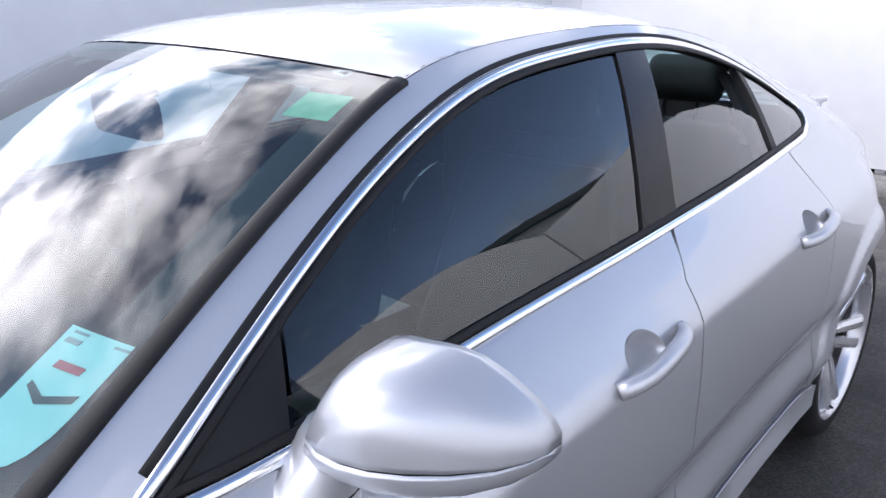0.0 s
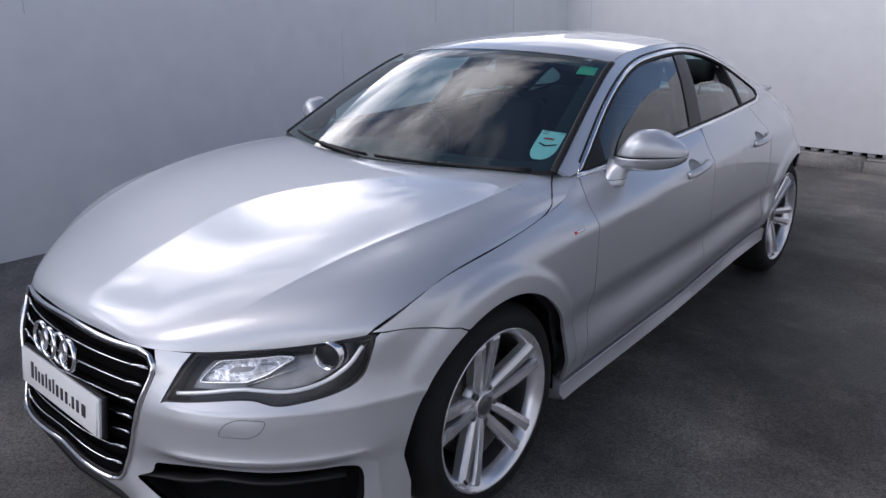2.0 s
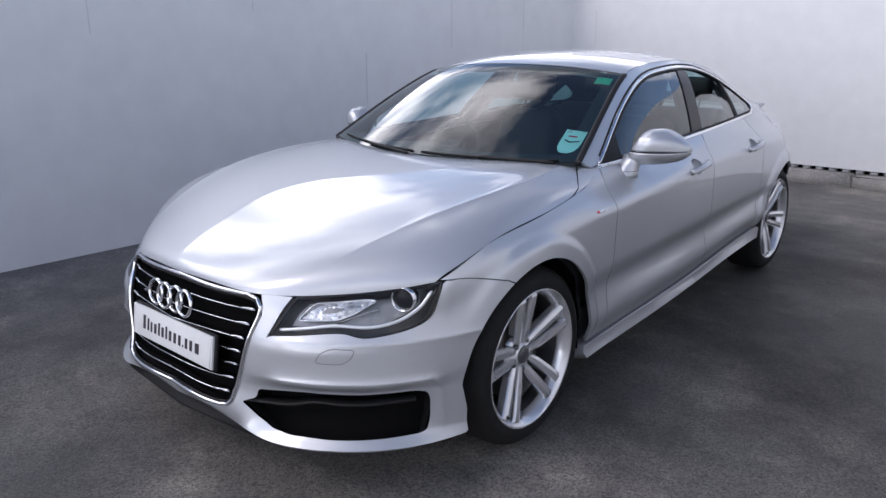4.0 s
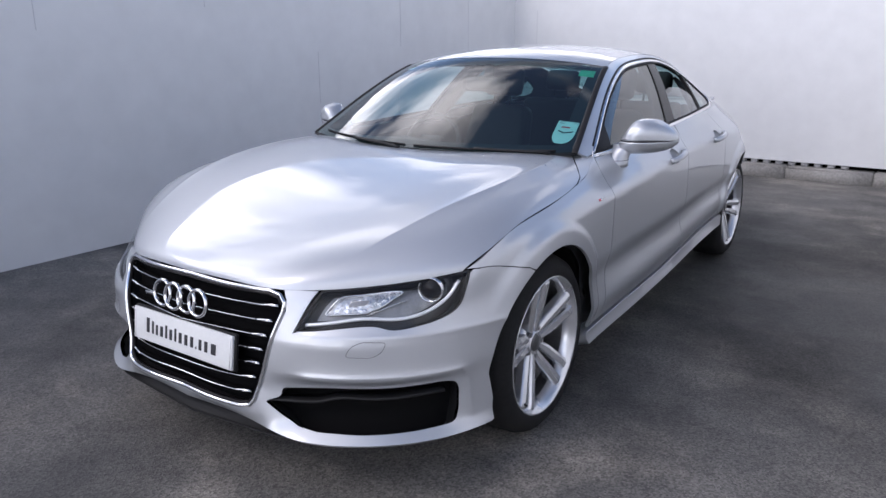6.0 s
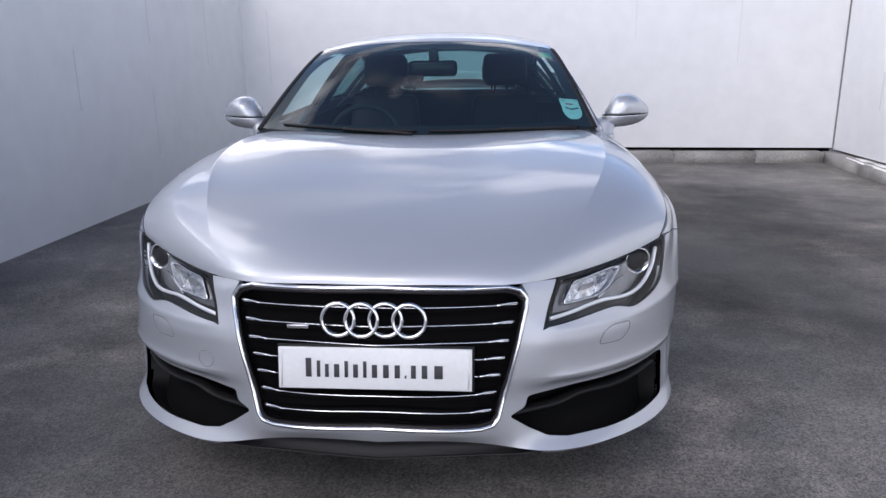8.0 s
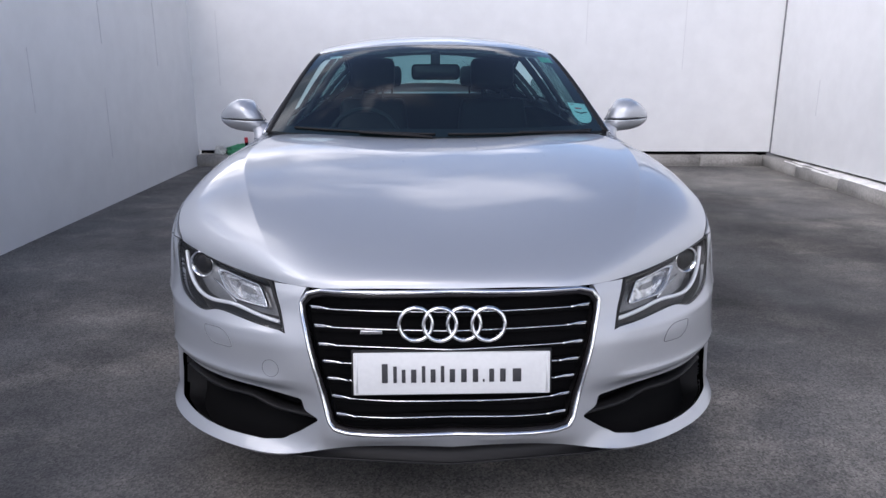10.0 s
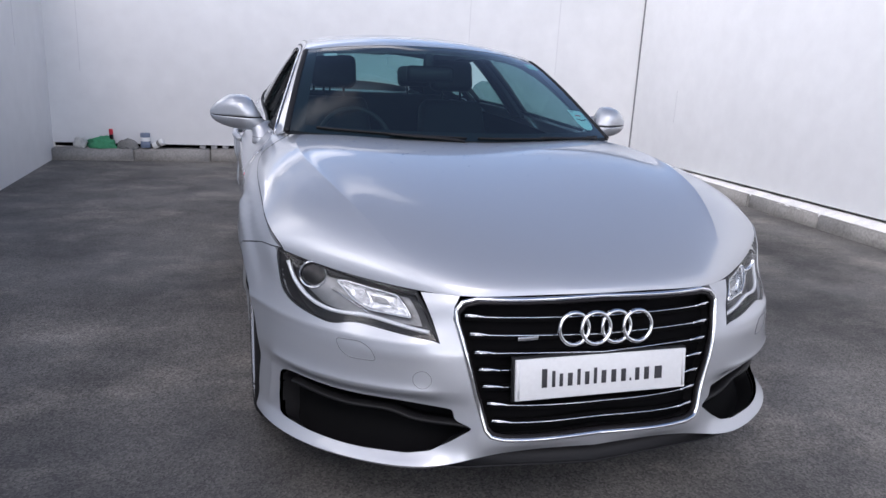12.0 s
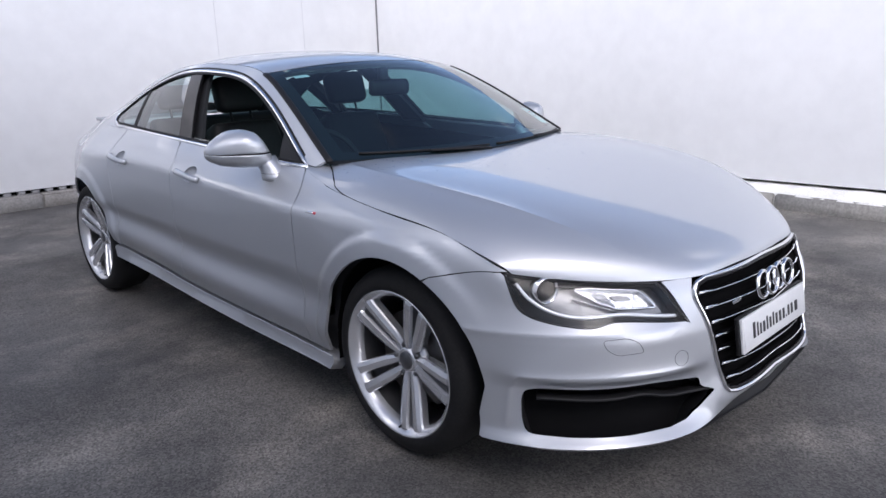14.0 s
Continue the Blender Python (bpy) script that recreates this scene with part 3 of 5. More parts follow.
# ---- the car's surfaces: x across (positive on its left side), y from the front axle to the rear, z up ----
# Each line runs from the middle of the nose round the corner, along the side and round to the tail.
SILL_LOW = [(0, -.945, .272), (.33, -.930, .264), (.487, -.908, .238), (.705, -.786, .230), (.854, -.612, .228), (.918, -.42, .221), (.928, -.25, .21), (.935, 0, .20),
            (.922, .36, .216), (.922, .62, .226), (.922, 1.4, .253), (.922, 2.45, .305), (.93, 2.914, .328), (.80, 3.4, .32), (.62, 3.82, .27), (0, 4.02, .28)]
SILL_TOP = [(0, -.955, .312), (.33, -.938, .306), (.497, -.858, .284), (.680, -.754, .276), (.826, -.590, .272), (.906, -.42, .27), (.924, -.25, .28), (.935, 0, .29),
            (.906, .36, .270), (.904, .62, .280), (.904, 1.4, .308), (.906, 2.45, .375), (.925, 2.914, .408), (.80, 3.4, .39), (.62, 3.82, .33), (0, 4.03, .35)]
LOW_CREASE = [(0, -.960, .40), (.33, -.922, .40), (.495, -.838, .402), (.668, -.740, .402), (.806, -.602, .404), (.904, -.42, .40), (.938, -.25, .41), (.948, 0, .42),
              (.928, .36, .385), (.926, .62, .385), (.928, 1.4, .41), (.930, 2.45, .47), (.938, 2.914, .495), (.815, 3.4, .48), (.64, 3.82, .45), (0, 4.03, .47)]
LEDGE = [(0, -.955, .452), (.33, -.914, .450), (.505, -.864, .442), (.684, -.760, .440), (.824, -.610, .444), (.908, -.42, .46), (.941, -.25, .48), (.951, 0, .50),
         (.922, .36, .50), (.909, .62, .50), (.908, 1.4, .52), (.918, 2.45, .57), (.940, 2.914, .578), (.82, 3.4, .56), (.645, 3.82, .54), (0, 4.02, .56)]
WAIST = [(0, -.945, .54), (.33, -.903, .54), (.50, -.862, .535), (.68, -.757, .535), (.82, -.602, .54), (.905, -.42, .55), (.944, -.25, .58), (.955, 0, .60),
         (.938, .36, .60), (.933, .62, .605), (.935, 1.4, .62), (.937, 2.45, .64), (.945, 2.914, .652), (.822, 3.4, .655), (.645, 3.82, .66), (0, 4.0, .68)]
SHOULDER = [(0, -.91, .64), (.33, -.875, .64), (.495, -.818, .63), (.67, -.70, .64), (.80, -.57, .655), (.887, -.42, .68), (.930, -.25, .745), (.942, 0, .79),
            (.934, .36, .81), (.933, .62, .825), (.925, 1.4, .87), (.915, 2.45, .895), (.90, 2.914, .89), (.775, 3.4, .90), (.60, 3.78, .92), (0, 3.97, .92)]
TOP_LINE = [(0, -.876, .707), (.33, -.852, .704), (.50, -.775, .701), (.66, -.64, .716), (.80, -.512, .734), (.869, -.42, .786), (.884, -.25, .848), (.887, 0, .878),
            (.862, .36, .928), (.803, .62, .988), (.808, 1.4, 1.022), (.785, 2.45, 1.066), (.745, 2.914, 1.068), (.645, 3.4, 1.04), (.52, 3.76, 1.01), (0, 3.95, 1.0)]
# a rounded brow between shoulder and top line
BROW = []
for k, (lo_, hi_) in enumerate(zip(SHOULDER, TOP_LINE)):
    out_ = Vector((lo_[0] - hi_[0], lo_[1] - hi_[1], 0))
    swell = (.004, .004, .004, .005, .006, .008, .009, .009, .009, .009, .009, .008, .007, .006, .004, .004)[k]
    BROW.append(tuple(Vector(lo_) * .45 + Vector(hi_) * .55 + (out_.normalized() + Vector((0, 0, .9))) * swell * .75))
LINES = [np.array(q, float) for q in (SILL_LOW, SILL_TOP, LOW_CREASE, LEDGE, WAIST, SHOULDER, BROW, TOP_LINE)]
P_KNOTS = np.r_[0, np.cumsum(np.linalg.norm(np.diff(LINES[4][:, :2], axis=0), axis=1))]
P_FNS = [[natural(P_KNOTS, ln[:, i]) for i in range(3)] for ln in LINES]


def even(vs):
    """A line through the stations with no overshoot between them."""
    def f(q):
        q = np.asarray(q, float)
        w = q.ravel()
        return monotone(np.tile(P_KNOTS, (len(w), 1)), np.tile(vs, (len(w), 1)), w).reshape(q.shape)

    return f


# past the front wheel the top lines keep straight along the belt
for ln, fns in ((LINES[-2], P_FNS[-2]), (LINES[-1], P_FNS[-1])):
    for i in (0, 2):
        fns[i] = even(ln[:, i])
_pp = np.linspace(0, P_KNOTS[-1], 1200)
_wx, _wy = P_FNS[4][0](_pp), P_FNS[4][1](_pp)


def side(p, z, inset=0.0):
    """The lower body: p metres round the plan from the middle of the nose, at height z."""
    p, z = np.asarray(p, float), np.asarray(z, float)
    q = np.abs(p)
    zs = np.stack([f[2](q) for f in P_FNS], 1)
    x = monotone(zs, np.stack([f[0](q) for f in P_FNS], 1), z)
    y = monotone(zs, np.stack([f[1](q) for f in P_FNS], 1), z)
    # crisp ledge over the intakes and the crease under the lamps
    front = smoothstep(1.62, 1.25, q)
    turn_p, turn_r = 1.035, .05
    dp_, dz_ = q - turn_p, z - .446
    pocket = np.where((dp_ > -turn_r) & (dz_ > -turn_r), np.hypot(dp_ + turn_r, dz_ + turn_r) - turn_r, np.maximum(dp_, dz_))
    for off, size in ((pocket, .0072), (z - .572, .0052)):
        bulge = size * front * smoothstep(.43, .53, q) * np.exp(.09 - np.sqrt((off / .016) ** 2 + .0081)) * smoothstep(.25, .31, z)
        x = x + bulge * smoothstep(.3, 1.5, q)
        y = y - bulge * smoothstep(1.7, .7, q)
    # turned-out lips round the wheel arches
    for yc, zc_ in ((FRONT_ARCH, .352), (REAR_ARCH, .352)):
        lip = .012 * smoothstep(.482, .438, np.hypot(y - yc, z - zc_)) * smoothstep(.28, .40, z)
        x = x + lip * smoothstep(1.05, 1.3, q)
    out = np.stack([np.where(p < 0, -x, x), y, z], 1)
    if inset:
        uv = np.stack([p, z], 1)
        return out - normals_of(side, uv, False) * inset
    return out


def top_line(p):
    return np.stack([f(np.asarray(p, float)) for f in P_FNS[-1]], -1)


def p_y(y):
    """Where along the side a place at y lies."""
    m = _wx > 0.55
    return float(np.interp(y, _wy[m], _pp[m]))


def p_x(x, z):
    """Where round the nose a place at x and height z lies."""
    p = np.linspace(0, P_KNOTS[6], 300)
    return float(np.interp(x, side(p, np.full(300, z))[:, 0], p))


def pz_nose(pts):
    return [(p_x(x, z), z) for x, z in pts]


def pz_side(pts):
    return [(p_y(y), z) for y, z in pts]


# belt and roof rail, by y
BELT = np.array([(.775, .50, .985), (.800, .62, .990), (.812, 1.1, 1.012), (.808, 1.5, 1.028), (.800, 1.9, 1.045), (.790, 2.3, 1.062), (.772, 2.7, 1.072), (.730, 3.0, 1.067), (.645, 3.4, 1.041), (.52, 3.8, 1.012)])
RAIL = np.array([(.757, .500, 1.004), (.722, .66, 1.100), (.690, .80, 1.180), (.653, .96, 1.263), (.608, 1.165, 1.349), (.572, 1.45, 1.392), (.553, 1.9, 1.404), (.545, 2.3, 1.372), (.540, 2.7, 1.298), (.530, 3.05, 1.205), (.52, 3.4, 1.115), (.50, 3.8, 1.03)])
BX, BZ = natural(BELT[:, 1], BELT[:, 0]), natural(BELT[:, 1], BELT[:, 2])
RX, RZ = natural(RAIL[:, 1], RAIL[:, 0]), natural(RAIL[:, 1], RAIL[:, 2])


def upper(y, z, inset=0.0):
    """The side of the cabin: x from y and z."""
    y, z = np.asarray(y, float), np.asarray(z, float)
    w = (z - BZ(y)) / np.maximum(RZ(y) - BZ(y), 0.012)
    g = 0.84 * w + 0.16 * np.sign(w) * np.abs(w) ** 3
    return np.stack([BX(y) + (RX(y) - BX(y)) * g - inset, y, z], 1)


BOW = natural([.50, .8, 1.165, 1.5, 1.9, 2.4, 3.0, 3.8], [.20, .16, .11, .05, .0, -.03, -.08, -.13])
CROWN = natural([.50, .8, 1.165, 1.5, 1.9, 2.4, 3.0, 3.8], [-.018, .014, .044, .056, .057, .056, .056, .02])


def cap(y, t):
    """Windscreen, roof and tail glass in one sweep: y along the rail, t from -1 to 1 across."""
    y, t = np.asarray(y, float), np.asarray(t, float)
    k = 1 - np.abs(t) ** 2.3
    return np.stack([t * RX(y), y - BOW(y) * k, RZ(y) + CROWN(y) * k], 1)


# bonnet: sections from the windscreen to the nose, each from the middle to the edge
HOOD_ROWS = [
    [(0, .330, .992), (.20, .345, .994), (.42, .385, .999), (.61, .440, 1.003)],
    [(0, .080, .973), (.22, .095, .974), (.46, .140, .976), (.72, .235, .987)],
    [(0, -.25, .925), (.23, -.235, .927), (.47, -.185, .935), (.745, -.07, .954)],
    [(0, -.56, .851), (.22, -.545, .853), (.46, -.485, .866), (.735, -.335, .890)],
    [(0, -.76, .782), (.21, -.745, .783), (.44, -.68, .797), (.695, -.495, .831)],
    [(0, -.880, .710), (.20, -.870, .709), (.41, -.826, .704), (.62, -.676, .713)],
]
HOOD_EDGE = [tuple(top_line(p_y(y))) for y in (.60, .34, .06, -.20, -.36)] + [tuple(top_line(p_x(.835, .75)))]
_ht, _hs = np.linspace(0, 1, 6), np.array([0, .27, .55, .80, 1.0])
HOOD_G = np.array([row + [edge] for row, edge in zip(HOOD_ROWS, HOOD_EDGE)])


def _hood_terms(t, s, odd):
    powers = (1, 3, 5) if odd else (0, 2, 6)
    return np.stack([t ** i * np.abs(s) ** j * (np.sign(s) if odd else 1) for i in range(4) for j in powers], 1)


_gt, _gs = np.repeat(_ht, 5), np.tile(_hs, 6)
_gw = np.where(_gs > .99, 2.0, 1.0)[:, None]
HOOD_FIT = [np.linalg.lstsq(_hood_terms(_gt, _gs, c == 0) * _gw, HOOD_G[:, :, c].ravel() * _gw[:, 0], rcond=None)[0] for c in range(3)]
HOOD_OFF = [natural(_ht, HOOD_G[:, 4, c] - _hood_terms(_ht, np.ones(6), c == 0) @ HOOD_FIT[c]) for c in range(3)]
HOOD_END = [natural(_hs, np.r_[(HOOD_G[5, :, c] - _hood_terms(np.ones(5), _hs, c == 0) @ HOOD_FIT[c])[:4], 0]) for c in range(3)]


def bonnet(t, s):
    """t from the windscreen to the nose, s from -1 to 1 across: one smooth sheet that meets the fender's top line."""
    t, s = np.asarray(t, float), np.asarray(s, float)
    q = np.abs(s)
    out = np.stack([_hood_terms(t, s, c == 0) @ HOOD_FIT[c] + HOOD_OFF[c](t) * (q ** 5 * (np.sign(s) if c == 0 else 1)) + HOOD_END[c](q) * smoothstep(.6, 1, t) * (np.sign(s) if c == 0 else 1) for c in range(3)], 1)
    ridge = 0.88 - 0.27 * t
    out[:, 2] -= .003 * smoothstep(.96, 1, t)
    fade = smoothstep(-.05, .12, t) * smoothstep(.95, .5, t)
    out[:, 2] += fade * (0.0075 * np.exp(0.05 - np.sqrt(((q - ridge) / 0.035) ** 2 + 0.0025)))
    return out


def hood_at(x, y):
    """The (t, s) at which the bonnet lies over a place."""
    tt, ss = np.meshgrid(np.linspace(-.15, .4, 221), np.linspace(.75, 1.0, 126))
    q = bonnet(tt.ravel(), ss.ravel())
    k = np.argmin((q[:, 0] - x) ** 2 + (q[:, 1] - y) ** 2)
    return float(tt.ravel()[k]), float(ss.ravel()[k])


# ---- the car ----
car = tagged(new("car"), "silver five-door fastback car with wet bonnet parked on the asphalt", "car")
ARCH_R, ARCH_Z = 0.392, 0.350


def arch(yc, a0, a1, n=22):
    """Points along a wheel arch, angles in degrees from the front."""
    return [(yc - ARCH_R * math.cos(radians(a0 + (a1 - a0) * i / n)), ARCH_Z + ARCH_R * math.sin(radians(a0 + (a1 - a0) * i / n))) for i in range(n + 1)]


def top_pz(y0, y1, n=12):
    """Along the top line of the body, as (p, z)."""
    ps = np.linspace(p_y(y0), p_y(y1), n)
    return [(float(p), float(P_FNS[-1][2](p)) - 0.001) for p in ps]


DOOR_CUT = [(.600, .985), (.575, .957), (.548, .920), (.535, .885), (.530, .76), (.522, .6), (.512, .45), (.507, .292)]
DOOR_SPLIT = [(1.685, 1.032), (1.655, 1.0), (1.622, .962), (1.610, .91), (1.595, .70), (1.59, .5), (1.588, .330)]
REAR_CUT = [(2.47, 1.065), (2.45, .95), (2.41, .82), (2.375, .65), (2.385, .50), (2.405, .42), (2.42, .388)]
G2 = 0.0022


def shift(pts, d):
    return [(y + d, z) for y, z in pts]


LAMP_TOP = [(.503, .6985), (.575, .7045), (.66, .714), (.755, .727), (.848, .749)]
LAMP_LOW = [(.852, .70), (.847, .660), (.836, .630), (.811, .611), (.76, .596), (.715, .592), (.675, .602), (.64, .603), (.56, .594), (.457, .583)]
LAMP_LOW = [tuple(v) for v in curve_fn([(x, z, 0) for x, z in LAMP_LOW])(np.linspace(0, 1, 34))[:, :2]]
LAMP = LAMP_TOP + LAMP_LOW
INTAKE = [(.362, .345), (.408, .362), (.412, .392), (.55, .397), (.72, .400), (.822, .404), (.846, .396), (.851, .37), (.853, .30), (.852, .258), (.78, .255), (.65, .255), (.53, .259), (.47, .271), (.42, .301)]


def handle_cup(y, z):
    """Outline of the finger recess behind a door handle."""
    p = p_y(y)
    return [(p - .012 + .058 * math.cos(q), z + .006 + .040 * math.sin(q)) for q in (2 * math.pi * i / 28 for i in range(28))]


for mirror in (False, True):
    s = {"mirror": mirror, "flip": False}
    # fender
    loop = pz_nose([(.8575, .7555)]) + [(float(p), float(P_FNS[-1][2](p)) - .001) for p in np.linspace(p_x(.842, .755), p_y(.592), 24)]
    loop += pz_side(shift(DOOR_CUT[1:], -G2)) + pz_side([(.375, .286)]) + pz_side(arch(FRONT_ARCH, 64, 170)[::-1])
    loop += pz_side([(-.245, .718), (-.32, .737)])
    sheet("fender", [loop], side, PAINT, car, 0.013, **s)
    # doors
    loop = pz_side(shift(DOOR_CUT, G2)[::-1]) + top_pz(.66, 1.675) + pz_side(shift(DOOR_SPLIT, -G2)[1:])
    front_door = sheet("front_door", [loop, handle_cup(1.418, .893)], side, PAINT, car, 0.022, **s)
    loop = pz_side(shift(DOOR_SPLIT, G2)[::-1]) + top_pz(1.70, 2.46) + pz_side(shift(REAR_CUT, -G2)[1:])
    rear_door = sheet("rear_door", [loop, handle_cup(2.275, .914)], side, PAINT, car, 0.018, **s)
    # rear quarter
    loop = pz_side(shift(REAR_CUT, G2)[::-1]) + top_pz(2.49, 3.78) + pz_side([(3.78, .60), (3.30, .60)]) + pz_side(arch(REAR_ARCH, 8, 140)[::-1])
    sheet("rear_quarter", [loop], side, PAINT, car, 0.014, **s)
    # sill skirt
    ks = np.linspace(p_y(.365), p_y(2.47), 24)
    loop = [(float(p), float(P_FNS[1][2](p)) - .001) for p in ks] + pz_side([(2.50, .36)]) + [(float(p), float(P_FNS[0][2](p)) + .001) for p in ks[::-1]] + pz_side([(.35, .245)])
    sheet("sill_skirt", [loop], side, PAINT, car, 0.04, depth=0.06, **s)
    # windscreen-pillar and roof-side band
    ys = np.linspace(.52, 3.70, 60)
    dlo_top = natural([.60, .70, .963, 1.316, 1.6, 1.85, 2.1, 2.46, 2.70, 2.85], [.992, 1.055, 1.204, 1.330, 1.362, 1.371, 1.358, 1.290, 1.212, 1.146])
    yt = np.linspace(.60, 2.85, 46)
    band = [(float(y), float(RZ(y)) - .001) for y in ys] + [(float(y), float(BZ(y)) - .006) for y in np.linspace(3.70, 2.60, 14)] + [(2.70, 1.078), (2.80, 1.088), (2.855, 1.102), (2.874, 1.122)] + [(float(y), float(dlo_top(y)) + .006) for y in yt[::-1]] + [(.56, .992)]
    sheet("roof_side_frame", [band], upper, PAINT, car, 0.028, flip=False, mirror=mirror)
    # side glass, pillars
    belt = lambda y: float(BZ(y)) + .010  # noqa: E731
    top = lambda y: float(dlo_top(y)) - .006  # noqa: E731
    sail = [(.625, belt(.625))] + [(y, top(y)) for y in np.linspace(.66, .835, 6)] + [(.79, belt(.79))]
    sheet("mirror_sail", [sail], lambda a, b: upper(a, b, .004), BLACK, front_door, 0.03, depth=0.01, flip=False, mirror=mirror)
    fg = [(.80, belt(.80))] + [(y, top(y)) for y in np.linspace(.845, 1.80, 20)] + [(1.585, belt(1.585))]
    if not mirror:
        sheet("window", [fg], lambda a, b: upper(a, b, .010), GLASS_SIDE, front_door, 0.04, depth=0, flip=False, mirror=mirror, label="tinted door window, closed")
    else:
        low = [(.82, belt(.82) - .02), (.84, belt(.84) + .012), (1.59, belt(1.59) + .016), (1.58, belt(1.58) - .02)]
        sheet("window", [low], lambda a, b: upper(a, b, .014), GLASS_SIDE, front_door, 0.04, depth=0, flip=False, mirror=mirror, label="tinted door window, wound down")
    pil = [(1.59, belt(1.59))] + [(y, top(y)) for y in (1.803, 1.87, 1.932)] + [(1.728, belt(1.728))]
    sheet("pillar_trim", [pil], lambda a, b: upper(a, b, .004), GLOSS_BLACK, front_door, 0.03, depth=0.012, flip=False, mirror=mirror, label="gloss black pillar trim")
    rg_front = [(1.732, belt(1.732)), (1.936, top(1.936))]
    post = [(2.36, belt(2.36)), (2.46, top(2.46)), (2.495, top(2.495)), (2.40, belt(2.40))]
    if not mirror:
        zt = 1.215
        rg = [(1.732, belt(1.732)), (1.732 + .204 * (zt - 1.045) / .315, zt - .01), (1.95, zt + .004), (2.15, zt), (2.30, zt - .03), (2.375, zt - .06), (2.36, belt(2.36))]
        sheet("window", [rg], lambda a, b: upper(a, b, .014), GLASS_SIDE, rear_door, 0.04, depth=0, flip=False, mirror=mirror, label="tinted door window, half open")
    else:
        rg = rg_front + [(y, top(y)) for y in np.linspace(1.96, 2.45, 14)] + [(2.36, belt(2.36))]
        sheet("window", [rg], lambda a, b: upper(a, b, .010), GLASS_SIDE, rear_door, 0.04, depth=0, flip=False, mirror=mirror, label="tinted door window, closed")
    sheet("window_post", [post], lambda a, b: upper(a, b, .006), BLACK, rear_door, 0.03, depth=0.02, flip=False, mirror=mirror)
    qg = [(2.405, belt(2.405))] + [(y, top(y)) for y in np.linspace(2.50, 2.835, 9)] + [(2.850, 1.122), (2.835, 1.104), (2.79, 1.092), (2.72, 1.084)]
    sheet("quarter_window", [qg], lambda a, b: upper(a, b, .008), GLASS_SIDE, rear_door, 0.04, depth=0, flip=False, mirror=mirror, label="fixed tinted quarter window")
    # bright strip and seal round the side windows
    ring = [(y, float(dlo_top(y))) for y in np.linspace(.60, 2.84, 70)] + [(2.866, 1.132), (2.866, 1.116), (2.848, 1.102), (2.81, 1.090)] + [(y, float(BZ(y)) + .003) for y in np.linspace(2.70, .66, 46)]
    arr = np.array(ring)
    on, nn = upper(arr[:, 0], arr[:, 1]), normals_of(upper, arr, False)
    sweep("window_chrome", on, nn, .017, .008, CHROME, car, closed=True, mirror=mirror, label="bright chrome window surround")
    cen = arr.mean(0)
    inner = np.array([(y + (0.0), z + (-.0125 if k < 70 else (.0125 if k > 73 else 0))) for k, (y, z) in enumerate(ring)])
    inner[:70, 0] += .006
    inner[70:74, 0] -= .012
    on2 = upper(inner[:, 0], inner[:, 1], .002)
    sweep("window_seal", on2, nn, .012, .006, SEAL, car, closed=True, mirror=mirror)
    outer = [(float(y), float(dlo_top(y)) + .0125) for y in np.linspace(.64, 2.80, 60)]
    oa = np.array(outer)
    sweep("roof_seal", upper(oa[:, 0], oa[:, 1]), normals_of(upper, oa, False), .010, .004, SEAL, car, mirror=mirror)
    # headlamp cover
    lamp = tagged(new("headlamp"), "clear headlamp with chrome reflectors and a bright strip")
    lamp.parent = car
    sheet("cover", [pz_nose(LAMP)], side, GLASS_LAMP, lamp, 0.03, depth=0, **s)
    sheet("bowl", [pz_nose(LAMP)], lambda a, b: side(a, b, .055), LENS_DARK, lamp, 0.03, depth=0, **s)
    lp = resample(pz_nose(LAMP), .012)
    la = np.array([(q[0], q[1]) for q in lp])
    sweep("lamp_rim", side(la[:, 0], la[:, 1], .006), normals_of(side, la, False), .011, .008, BLACK, lamp, closed=True, mirror=mirror)
    rimw = side(la[:, 0], la[:, 1], .004), side(la[:, 0], la[:, 1], .055)
    n = len(la)
    vv = np.concatenate(rimw) * ((-1, 1, 1) if mirror else (1, 1, 1))
    link_mesh("lamp_wall", vv, [(i, (i + 1) % n, n + (i + 1) % n, n + i) for i in range(n)], LENS_DARK, lamp)
    strip_pts = [(.478, .606), (.56, .617), (.64, .627), (.70, .624), (.758, .629), (.799, .649), (.822, .681), (.831, .724)]
    sp = np.array(pz_nose([tuple(v) for v in curve_fn([(x, z, 0) for x, z in strip_pts])(np.linspace(0, 1, 40))[:, :2]]))
    sweep("light_strip", side(sp[:, 0], sp[:, 1], .018), normals_of(side, sp, False), .011, .010, STRIP, lamp, mirror=mirror, label="satin daytime strip")
    # satin inner panel above the strip
    panel = pz_nose([(.500, .620)] + [(x, z + .006) for x, z in strip_pts[1:]] + [(.80, .728), (.755, .719), (.66, .706), (.575, .697), (.530, .692)])
    sheet("inner_panel", [panel], lambda a, b: side(a, b, .046), LENS_PANEL, lamp, 0.02, depth=0.0, **s)
    # the reflector box: a dark ribbed bowl in a bright frame
    box = rounded(pz_nose([(.522, .634), (.552, .690), (.672, .705), (.705, .703), (.668, .660), (.630, .641)]), .012)
    sheet("reflector", [box], lambda a, b: side(a, b, .040), REFLECTOR, lamp, 0.02, depth=0.0, **s)
    ba = np.array([(q[0], q[1]) for q in resample(box, .012)])
    sweep("reflector_edge", side(ba[:, 0], ba[:, 1], .030), normals_of(side, ba, False), .007, .02, CHROME, lamp, closed=True, mirror=mirror)
